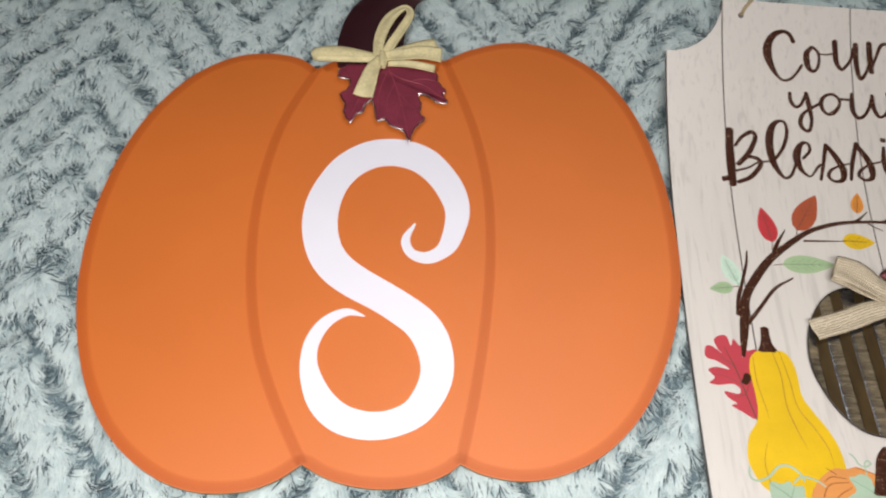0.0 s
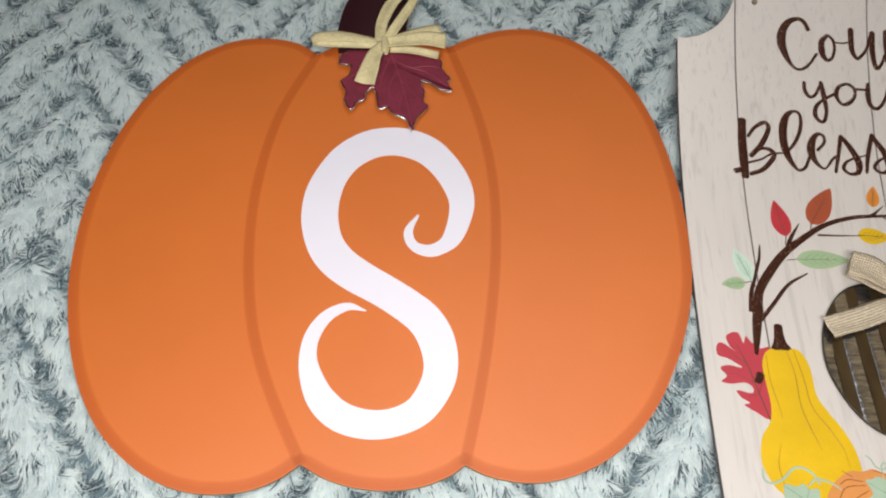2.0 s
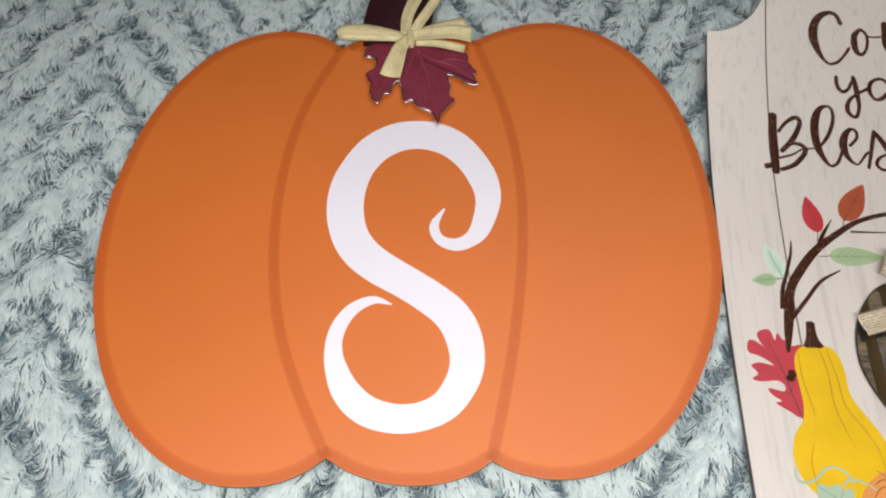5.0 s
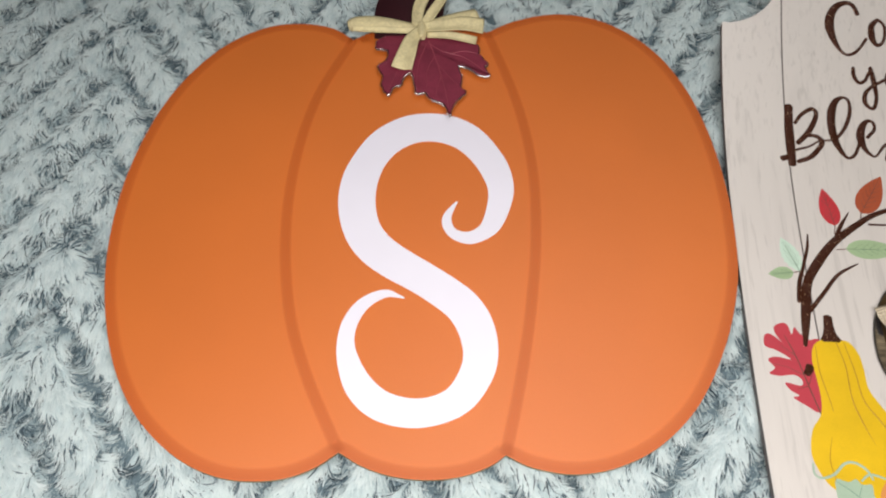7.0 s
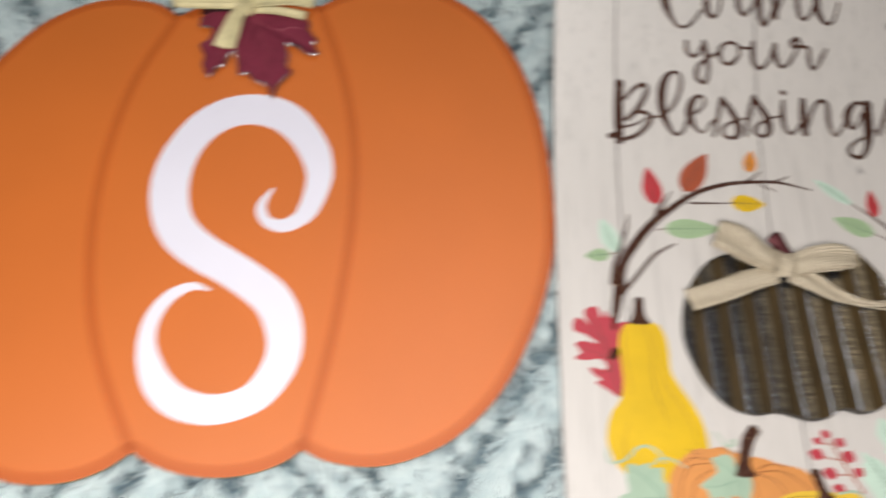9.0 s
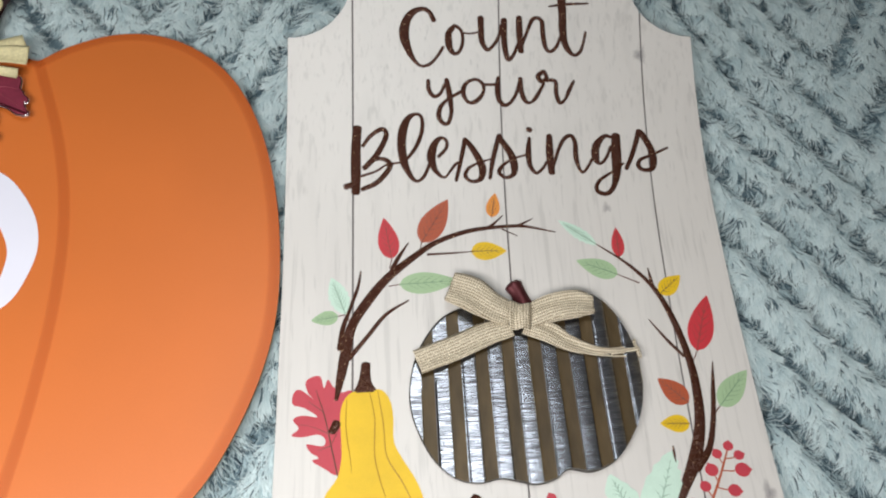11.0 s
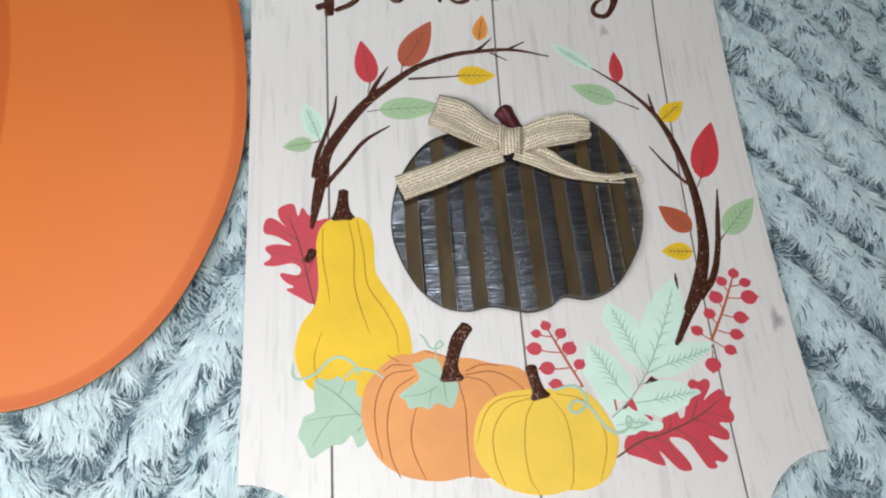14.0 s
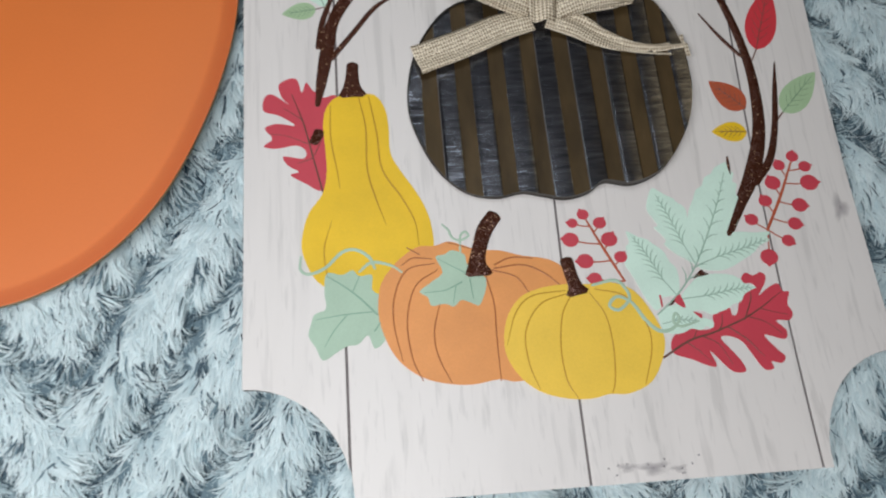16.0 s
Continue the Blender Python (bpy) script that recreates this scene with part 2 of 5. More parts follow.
def bend(bm, cuts):
    """The thin board sags in the middle and lifts towards its head, and all that is on it follows."""
    if cuts:
        bm.normal_update()
        bmesh.ops.triangulate(bm, faces=[q for q in bm.faces if len(q.verts) > 4], ngon_method="EAR_CLIP")
        ys = [v.co.y for v in bm.verts]
        for k in range(math.ceil(min(ys) / cuts), math.ceil(max(ys) / cuts)):
            bmesh.ops.bisect_plane(bm, geom=bm.verts[:] + bm.edges[:] + bm.faces[:], plane_co=(0, k * cuts, 0), plane_no=(0, 1, 0))
    c, s = math.cos(radians(SIGN_TURN)), math.sin(radians(SIGN_TURN))
    for v in bm.verts:
        v.co.z += sag_at(SIGN_X + v.co.x * c - v.co.y * s, SIGN_Y + v.co.x * s + v.co.y * c)


def sag_at(x, y):
    return -0.0217 - 0.1169 * y + 0.2815 * (y + 0.25) ** 2 + 0.6435 * np.maximum(y - 0.03, 0) ** 2 + 0.0348 * (x - 0.38) * (y + 0.05)


def part(name, bm, mat, parent, label="", cuts=0):
    root = parent
    while root and root.parent:
        root = root.parent
    if root in bent_things:
        bend(bm, cuts)
    me = bpy.data.meshes.new(name)
    bm.to_mesh(me)
    bm.free()
    me.materials.append(mat)
    ob = new(name, me)
    ob.parent = parent
    if label:
        ob["label"] = label
    return ob


def spline(points, closed=False, steps=6):
    """Catmull-Rom through the control points; extra values such as widths are carried along."""
    p = [Vector(q) if len(q) == 3 else Vector((q[0], q[1], 0)) for q in points]
    n = len(p)
    res = []
    for i in range(n if closed else n - 1):
        a = p[(i - 1) % n] if closed or i else p[0] * 2 - p[1]
        b, c = p[i], p[(i + 1) % n]
        d = p[(i + 2) % n] if closed or i + 2 < n else p[-1] * 2 - p[-2]
        for k in range(steps):
            t = k / steps
            res.append(0.5 * (2 * b + (c - a) * t + (2 * a - 5 * b + 4 * c - d) * t * t + (3 * b - a - 3 * c + d) * t ** 3))
    if not closed:
        res.append(p[-1].copy())
    return res


def area(loop):
    return sum(a[0] * b[1] - b[0] * a[1] for a, b in zip(loop, loop[1:] + loop[:1])) / 2


def inset(loop, d):
    """Loop (counter-clockwise) moved inwards by d."""
    n = len(loop)
    res = []
    for i in range(n):
        a, b, c = loop[i - 1], loop[i], loop[(i + 1) % n]
        t = Vector((c[0] - a[0], c[1] - a[1]))
        t = t.normalized() if t.length > 1e-9 else Vector((1, 0))
        res.append((b[0] - t.y * d, b[1] + t.x * d))
    return res


def slab(bm, loop, z0, z1, round_off=0.0):
    """Solid plate over an outline in millimetres, its upper edge eased by round_off."""
    loop = [(q[0], q[1]) for q in loop]
    if area(loop) < 0:
        loop = loop[::-1]
    rings = [(loop, z0)]
    if round_off:
        rings += [(loop, z1 - round_off), (inset(loop, round_off * 0.35), z1 - round_off * 0.3), (inset(loop, round_off), z1)]
    else:
        rings += [(loop, z1)]
    made = [[bm.verts.new((x * MM, y * MM, z * MM)) for x, y in ring] for ring, z in rings]
    n = len(loop)
    for lo, hi in zip(made, made[1:]):
        for i in range(n):
            bm.faces.new((lo[i], lo[(i + 1) % n], hi[(i + 1) % n], hi[i])).smooth = bool(round_off)
    bm.faces.new(made[-1])
    bm.faces.new(made[0][::-1])
    return made


def ribbon(bm, points, base, height, steps=6, caps=True):
    """Domed stroke of changing width along a spline; points are (x, y, width)."""
    line = spline(points, steps=steps)
    if caps:
        head, tail = [], []
        for k in (1.0, 0.75, 0.4):
            for ends, i, j in ((head, 0, 1), (tail, -1, -2)):
                out = (line[i] - line[j]).xy
                out = out.normalized() if out.length > 1e-6 else Vector((1, 0))
                w = line[i].z
                q = line[i].xy + out * (min(w * 0.5, 1.6) * k)
                ends.append(Vector((q.x, q.y, w * (math.sqrt(max(0.02, 1 - k * k)) if w < 8 else 1 - 0.3 * k))))
        line = head + line + tail[::-1]
    prev = None
    n = len(line)
    for i, q in enumerate(line):
        t = (line[min(i + 1, n - 1)] - line[max(i - 1, 0)]).xy
        t = t.normalized() if t.length > 1e-6 else Vector((1, 0))
        s = Vector((-t.y, t.x)) * max(q.z, 0.05) * 0.5
        row = []
        for k, h in ((-1, 0), (-0.6, 0.8), (0, 1), (0.6, 0.8), (1, 0)):
            row.append(bm.verts.new(((q.x + s.x * k) * MM, (q.y + s.y * k) * MM, (base + height * h) * MM)))
        if prev:
            for a in range(4):
                bm.faces.new((prev[a + 1], prev[a], row[a], row[a + 1])).smooth = True
        prev = row


# ---- room ----
def box_wall(name, lo, hi, mat):
    bm = bmesh.new()
    bmesh.ops.create_cube(bm, size=1)
    for v in bm.verts:
        v.co = Vector([(a + b) / 2 + c * (b - a) for a, b, c in zip(lo, hi, v.co)])
    bmesh.ops.bevel(bm, geom=bm.edges[:], offset=0.004, segments=1, affect="EDGES")
    ob = part(name, bm, mat, None)
    return tagged(ob, kind="structure")


FLOOR_Z = -0.62
box_wall("floor", (-2.0, -2.0, FLOOR_Z - 0.1), (2.4, 2.2, FLOOR_Z), PLASTER)
box_wall("ceiling", (-2.0, -2.0, 1.85), (2.4, 2.2, 1.95), PLASTER)
box_wall("wall_north", (-2.0, 2.2, FLOOR_Z), (2.4, 2.3, 1.85), PLASTER)
box_wall("wall_south", (-2.0, -2.1, FLOOR_Z), (2.4, -2.0, 1.85), PLASTER)
box_wall("wall_west", (-2.1, -2.1, FLOOR_Z), (-2.0, 2.3, 1.85), PLASTER)
box_wall("wall_east", (2.4, -2.1, FLOOR_Z), (2.5, 2.3, 1.85), PLASTER)

# ---- hanging sign ----
SIGN_POSE = pose(SIGN_X, SIGN_Y, 0, 0, 0, SIGN_TURN)
sign = tagged(new("hanging_sign"), "whitewashed plank sign with glitter lettering and autumn harvest print", "sign")
sign.matrix_world = SIGN_POSE
bent_things.append(sign)
HALF_W, TOP, FOOT, NOTCH = 162.0, 261.0, -271.0, 50.0


def sign_outline():
    pts = []
    for sx, end, side in ((1, TOP, 219.0), (-1, TOP, 211.0), (-1, FOOT, -216.5), (1, FOOT, -216.5)):
        arc = []
        for k in range(13):
            a = radians(90 * k / 12)
            arc.append((sx * (HALF_W - NOTCH * math.sin(a)), end + (side - end) * math.cos(a)))
        flip = (sx > 0) == (end < 0)
        pts += arc[::-1] if flip else arc
    return pts


def clip_x(loop, x0, lean, keep_right):
    """The part of a loop on one side of a seam that crosses y = 0 at x0 and leans by lean."""
    res = []
    for a, b in zip(loop, loop[1:] + loop[:1]):
        da, db = a[0] - lean * a[1] - x0, b[0] - lean * b[1] - x0
        if (da >= 0) == keep_right:
            res.append(a)
        if (da >= 0) != (db >= 0):
            t = da / (da - db)
            res.append((a[0] + t * (b[0] - a[0]), a[1] + t * (b[1] - a[1])))
    return res


outline = sign_outline()
bm = bmesh.new()
slab(bm, inset(outline if area(outline) > 0 else outline[::-1], 0.4), -6.5, -0.9)
part("backing_board", bm, GROOVE, sign, "grey edge of the backing board", 0.01)
SEAMS = [(-200, 0.0), (-112.8, 0.003), (-0.3, 0.018), (113.9, 0.026), (200, 0.0)]
for (a, lean_a), (b, lean_b) in zip(SEAMS, SEAMS[1:]):
    bm = bmesh.new()
    slab(bm, clip_x(clip_x(outline, a + 0.6, lean_a, True), b - 0.6, lean_b, False), -0.9, 0.0, 0.25)
    part("plank", bm, WOOD, sign, "", 0.01)


def stroke(name, mat, points, under=None, level=0.0):
    bm = bmesh.new()
    if mat is SAGE_VEIN:
        points = [(x, y, w * 1.5) for x, y, w in points]
    ribbon(bm, points, level * 0.3 + 0.02, 0.55 if mat is GLITTER else 0.14)
    return part(name, bm, mat, host(under))


thing_now = {LAST: sign}


def host(under):
    return thing_now[LAST] if under == LAST else sign


def remember(ob):
    thing_now[LAST] = ob
    return ob


def patch(name, mat, points, level=0.2):
    bm = bmesh.new()
    slab(bm, spline(points, True, 4), 0.0, level * 0.3 + 0.1)
    return remember(part(name, bm, mat, sign, "", 0.008))


def glyph(char, strokes):
    bm = bmesh.new()
    for s in strokes:
        ribbon(bm, [(x, y, w * 1.03) for x, y, w in s], 0.02, 0.6)
    part("letter_" + char.lower(), bm, GLITTER, sign, "brown glitter script letter")


def leaf(mat, base, tip, width, level=0.2, veins=5, broad=False):
    a, b = Vector(base), Vector(tip)
    along = b - a
    side = Vector((-along.y, along.x)).normalized() * width * 0.5
    loop = []
    for sgn in (1, -1):
        ts = [k / 14 for k in range(15)]
        for t in ts if sgn > 0 else ts[::-1][1:-1]:
            w = math.sin(math.pi * t ** (0.72 if not broad else 0.85)) ** 0.85
            jag = 1 + (0.10 * math.sin(t * 40) if broad else 0)
            loop.append(a + along * t + side * (sgn * w * jag))
    bm = bmesh.new()
    slab(bm, loop, 0.0, level * 0.3 + 0.1)
    ob = part("leaf", bm, mat, sign, "", 0.008)
    ink = SAGE_VEIN if mat is MINT else LEAF_VEIN if mat is GREEN else VEIN
    z = level * 0.3 + 0.12
    thick = 0.5 if not broad else 0.6

    def vein(points, steps=6):
        bm = bmesh.new()
        ribbon(bm, points, z, 0.1, steps=steps)
        part("vein", bm, ink, ob)

    vein([(*a, thick), (*(a + along * 0.5), thick), (*(a + along * 0.9), 0.2)])
    for k in range(veins):
        t = 0.15 + 0.65 * k / veins
        for sgn in (1, -1):
            p = a + along * t
            q = p + along * 0.16 + side * sgn * 0.62 * math.sin(math.pi * min(1, t + 0.12) ** 0.8)
            vein([(*p, thick * 0.7), (*((p + q) / 2 - along * 0.015), thick * 0.6), (*q, 0.15)], 3)


def palm_vein(rib, reach):
    """Midrib with paired side veins that lean towards the tip."""
    line = spline(rib, steps=8)
    bm = bmesh.new()
    ribbon(bm, [(q.x, q.y, q.z * 0.6) for q in line[::4]], 0.46, 0.08)
    part("vein", bm, MINT_VEIN, host(LAST))
    n = len(line)
    k = int(n * 0.3)
    turns = []
    while k < n - 2:
        turns += [(k, 1), (min(k + 1, n - 2), -1)]
        k += 2 if n < 30 else 3
    for k, side in turns:
        t = (line[k + 1] - line[k - 1]).xy.normalized()
        s = Vector((-t.y, t.x)) * side
        d = reach * min(1, 2.6 * (1 - k / n)) * random.uniform(0.75, 1.0)
        p = line[k].xy
        q = p + t * d * 0.62 + s * d * 0.6
        m = p + t * d * 0.40 + s * d * 0.26
        bm = bmesh.new()
        ribbon(bm, [(p.x, p.y, 0.66), (m.x, m.y, 0.55), (q.x, q.y, 0.16)], 0.46, 0.08, steps=3)
        part("vein", bm, MINT_VEIN, host(LAST))


def berry_sprig(stem, berries):
    bm = bmesh.new()
    ribbon(bm, stem, 0.22, 0.12)
    ob = part("berry_sprig", bm, RUST, sign)
    line = spline(stem)
    for x, y, r in berries:
        near = min(line, key=lambda q: (q.x - x) ** 2 + (q.y - y + abs(q.x - x) * 0.5 + 3) ** 2)
        bm = bmesh.new()
        ribbon(bm, [(near.x, near.y, 0.8), ((near.x + x) / 2, (near.y + y) / 2 - 0.6, 0.8), (x, y, 0.8)], 0.2, 0.12)
        part("stalk", bm, RUST, ob)
        bm = bmesh.new()
        away = math.atan2(y - near.y, x - near.x)
        loop = []
        for a in np.linspace(0, 2 * math.pi, 40, endpoint=False):
            nib = 1 + 0.32 * math.exp(-((((a - away + math.pi) % (2 * math.pi)) - math.pi) / 0.16) ** 2)
            loop.append((x + r * nib * math.cos(a) * 1.05, y + r * nib * math.sin(a) * 0.95))
        slab(bm, loop, 0.1, 0.42)
        part("berry", bm, CRIMSON, ob)


def monogram(points):
    bm = bmesh.new()
    line = spline(points, steps=8)
    left, right = [], []
    for i, q in enumerate(line):
        t = (line[min(i + 1, len(line) - 1)] - line[max(i - 1, 0)]).xy.normalized()
        s = Vector((-t.y, t.x)) * q.z * 0.5
        left.append(q.xy + s)
        right.append(q.xy - s)
    top = [[bm.verts.new((v.x * MM, v.y * MM, 0.0004)) for v in (l, r)] for l, r in zip(left, right)]
    low = [[bm.verts.new((v.x * MM, v.y * MM, 0.0)) for v in (l, r)] for l, r in zip(left, right)]
    for i in range(len(top) - 1):
        bm.faces.new((top[i][0], top[i][1], top[i + 1][1], top[i + 1][0]))
        bm.faces.new((top[i][0], top[i + 1][0], low[i + 1][0], low[i][0]))
        bm.faces.new((top[i + 1][1], top[i][1], low[i][1], low[i + 1][1]))
    part("letter_s", bm, WHITE, plaque, "large white scrolled letter S")


plaque = tagged(new("pumpkin_plaque"), "flat orange pumpkin plaque with white letter S and raffia bow", "wall plaque")
RAFFIA = []
# lettering
glyph("C", [[(-48.3, 227.0, 4.0), (-51.8, 233.5, 3.6), (-57.6, 235.6, 3.6), (-65.4, 232.3, 5.3), (-70.5, 224.7, 7.1), (-72.0, 216.2, 8.0), (-70.5, 208.2, 6.7), (-67.1, 199.8, 4.5), (-62.4, 193.1, 2.7), (-57.9, 190.8, 2.3), (-52.1, 192.7, 2.7), (-47.0, 197.8, 2.3), (-41.7, 205.6, 2.7)]])
glyph("o", [[(-32.1, 222.9, 3.2), (-36.4, 217.8, 5.0), (-37.0, 211.5, 5.9), (-35.9, 205.2, 5.0), (-32.4, 201.2, 3.2), (-28.2, 203.6, 2.7), (-25.7, 210.9, 2.7), (-26.3, 218.5, 2.7), (-29.8, 222.5, 2.7), (-32.1, 222.9, 2.7)],
      [(-24.5, 217.6, 1.4), (-19.5, 217.3, 1.4), (-14.5, 218.3, 1.8)]])
glyph("u", [[(-10.8, 230.0, 5.0), (-10.8, 219.3, 5.0), (-10.2, 211.1, 4.6), (-6.3, 204.8, 3.2), (-2.1, 207.7, 2.7), (2.8, 214.6, 2.7), (5.5, 224.5, 2.3)],
      [(8.0, 228.6, 5.0), (7.5, 216.5, 5.0), (8.0, 206.0, 4.6), (10.3, 197.3, 3.7), (15.1, 202.0, 2.8), (18.3, 209.8, 2.3)]])
glyph("n", [[(20.2, 230.7, 5.0), (20.1, 218.1, 5.5), (20.8, 203.9, 4.6)],
      [(21.9, 209.0, 2.3), (27.2, 221.8, 2.8), (30.8, 229.2, 3.2), (35.1, 231.0, 2.8), (38.7, 228.0, 3.7), (39.2, 218.9, 4.2), (40.5, 208.4, 3.7), (44.4, 204.3, 2.8), (49.8, 208.6, 2.8), (53.6, 217.4, 2.3)]])
glyph("t", [[(55.5, 256.6, 5.5), (55.5, 245.9, 6.9), (55.8, 232.4, 6.5), (55.4, 224.2, 6.5), (56.2, 213.7, 5.6), (58.6, 206.9, 4.7), (63.4, 201.9, 2.8), (68.8, 204.7, 2.8), (72.1, 212.7, 2.3), (74.0, 220.1, 2.3)],
      [(45.4, 240.3, 1.4), (59.6, 242.4, 2.3), (77.2, 243.3, 1.4)]])
glyph("y", [[(-53.8, 179.0, 3.2), (-53.6, 172.1, 3.6), (-49.8, 166.7, 3.2), (-44.8, 169.0, 2.7), (-41.0, 176.4, 2.7)],
      [(-39.5, 180.1, 3.6), (-38.0, 171.4, 4.6), (-37.0, 163.1, 4.1), (-36.5, 154.2, 3.2), (-39.1, 145.4, 3.2), (-43.1, 144.9, 3.2), (-46.4, 150.0, 4.1), (-45.2, 157.4, 3.6), (-40.1, 163.5, 2.7), (-31.4, 169.1, 2.7), (-27.3, 171.5, 2.3)]])
glyph("o", [[(-22.0, 179.4, 2.7), (-25.7, 175.2, 3.7), (-26.5, 168.2, 3.7), (-22.7, 162.2, 2.7), (-16.8, 163.2, 3.7), (-11.1, 169.8, 2.8), (-10.8, 176.7, 2.8), (-16.0, 180.8, 2.7), (-22.0, 179.4, 2.7)],
      [(-11.2, 176.7, 2.3), (-4.4, 176.8, 2.3), (0.1, 176.9, 2.3)]])
glyph("u", [[(1.3, 182.0, 3.2), (0.3, 171.7, 4.1), (1.7, 163.8, 4.1), (6.0, 160.1, 3.2), (11.2, 163.4, 2.8), (15.7, 171.0, 2.8), (18.0, 178.9, 2.3)],
      [(19.1, 181.7, 3.7), (19.4, 171.9, 4.2), (22.1, 164.0, 3.7), (26.2, 162.6, 2.3), (31.5, 167.8, 3.3), (37.7, 178.2, 2.3)]])
glyph("r", [[(37.4, 188.0, 3.3), (33.5, 184.2, 4.2), (36.0, 180.1, 3.7), (40.3, 182.9, 3.3), (38.8, 187.6, 3.3)],
      [(39.8, 181.0, 2.8), (47.1, 180.2, 3.3), (47.3, 170.3, 3.7), (49.5, 162.8, 3.3), (53.9, 165.2, 2.3), (57.6, 172.3, 3.3), (61.9, 180.3, 2.3)]])
glyph("B", [[(-109.1, 141.0, 6.7), (-110.2, 124.8, 7.1), (-110.4, 107.7, 7.5), (-110.5, 87.9, 6.2)],
      [(-105.0, 126.2, 2.7), (-99.3, 134.1, 3.1), (-91.4, 139.6, 3.6), (-87.6, 137.8, 3.6), (-88.1, 131.8, 4.0), (-94.8, 118.8, 4.5), (-104.0, 108.2, 4.0)],
      [(-104.0, 108.2, 3.1), (-95.8, 115.1, 2.7), (-88.5, 115.1, 3.6), (-84.7, 110.9, 4.0), (-87.4, 104.8, 4.0), (-95.2, 96.1, 4.0), (-105.5, 91.1, 3.5)],
      [(-111.3, 95.3, 4.4), (-118.1, 93.0, 4.8)],
      [(-106.2, 101.7, 2.2), (-95.1, 105.8, 1.8), (-87.3, 110.9, 1.8), (-77.3, 112.7, 1.8)]])
glyph("l", [[(-75.2, 112.2, 2.2), (-69.4, 118.7, 2.7), (-63.5, 128.1, 3.2), (-59.6, 140.2, 3.2), (-60.1, 149.9, 2.7), (-64.9, 152.2, 2.7), (-70.7, 148.0, 5.0), (-74.5, 138.7, 6.8), (-75.7, 126.2, 6.7), (-74.3, 114.1, 6.3), (-71.1, 104.8, 4.5), (-65.8, 97.7, 2.7), (-60.1, 100.5, 2.7), (-55.9, 108.9, 2.7), (-53.5, 115.4, 2.7)]])
glyph("e", [[(-47.7, 117.8, 2.7), (-41.7, 124.8, 2.7), (-41.5, 130.9, 2.7), (-46.2, 132.7, 3.2), (-51.3, 126.2, 5.9), (-53.4, 116.8, 6.8), (-51.2, 107.5, 4.5), (-46.7, 101.8, 2.7), (-42.8, 101.3, 1.8), (-37.2, 108.8, 2.3), (-34.0, 112.5, 2.3)]])
glyph("s", [[(-35.1, 98.4, 2.7), (-31.4, 112.5, 3.2), (-26.9, 131.8, 3.7)],
      [(-26.9, 131.8, 3.7), (-22.7, 126.2, 4.6), (-17.5, 116.7, 5.5), (-14.6, 107.3, 5.9), (-16.8, 99.2, 4.1), (-23.5, 97.4, 2.7), (-28.0, 101.7, 3.2), (-25.5, 107.8, 2.7), (-17.8, 112.5, 1.8), (-7.4, 115.8, 1.4)]])
glyph("s", [[(-9.3, 100.1, 2.7), (-6.1, 115.7, 3.7), (-0.4, 135.1, 3.7)],
      [(-0.4, 135.1, 3.7), (1.5, 130.9, 4.6), (7.5, 120.9, 5.5), (10.0, 111.4, 6.0), (8.9, 103.3, 4.1), (3.0, 100.5, 2.7), (-2.0, 104.4, 3.2), (1.1, 110.5, 2.8), (9.0, 115.7, 1.8), (19.9, 119.5, 1.8)]])
glyph("i", [[(23.2, 132.8, 2.8), (21.8, 120.9, 4.6), (22.3, 110.4, 3.7), (26.7, 104.2, 2.8), (32.4, 108.5, 2.3), (35.1, 113.2, 2.3)],
      [(22.8, 140.4, 4.2), (24.6, 139.9, 4.2)]])
glyph("n", [[(39.2, 135.2, 4.7), (38.4, 120.9, 6.0), (38.7, 104.1, 5.1)],
      [(40.6, 110.3, 2.3), (46.0, 124.7, 2.8), (51.3, 133.3, 3.3), (56.4, 135.2, 3.3), (59.1, 129.9, 3.7), (58.8, 117.5, 4.2), (60.6, 107.8, 2.8), (63.4, 104.9, 2.3), (68.0, 110.2, 2.3), (71.4, 116.0, 2.3)]])
glyph("g", [[(88.4, 134.3, 2.8), (83.0, 135.2, 3.3), (75.7, 127.0, 6.1), (74.3, 117.4, 6.1), (76.9, 112.1, 2.8), (82.3, 116.4, 2.4), (87.1, 126.1, 2.4)],
      [(92.3, 136.2, 6.6), (91.0, 120.7, 8.0), (89.8, 106.7, 7.1), (86.5, 94.2, 4.2), (80.6, 87.0, 3.7), (74.0, 88.0, 3.7), (72.3, 92.4, 3.3), (76.2, 98.6, 2.8), (87.0, 105.8, 1.9), (95.5, 112.0, 1.9)]])
glyph("s", [[(97.8, 108.1, 3.3), (104.5, 121.7, 3.8), (111.2, 139.6, 4.3)],
      [(111.2, 139.6, 4.3), (114.4, 135.3, 5.2), (119.1, 124.6, 5.7), (120.2, 115.3, 5.7), (117.9, 108.0, 4.3), (111.7, 106.6, 3.3), (107.6, 110.0, 3.8), (109.7, 115.4, 2.8), (118.4, 119.2, 2.4), (132.3, 125.5, 1.9)]])
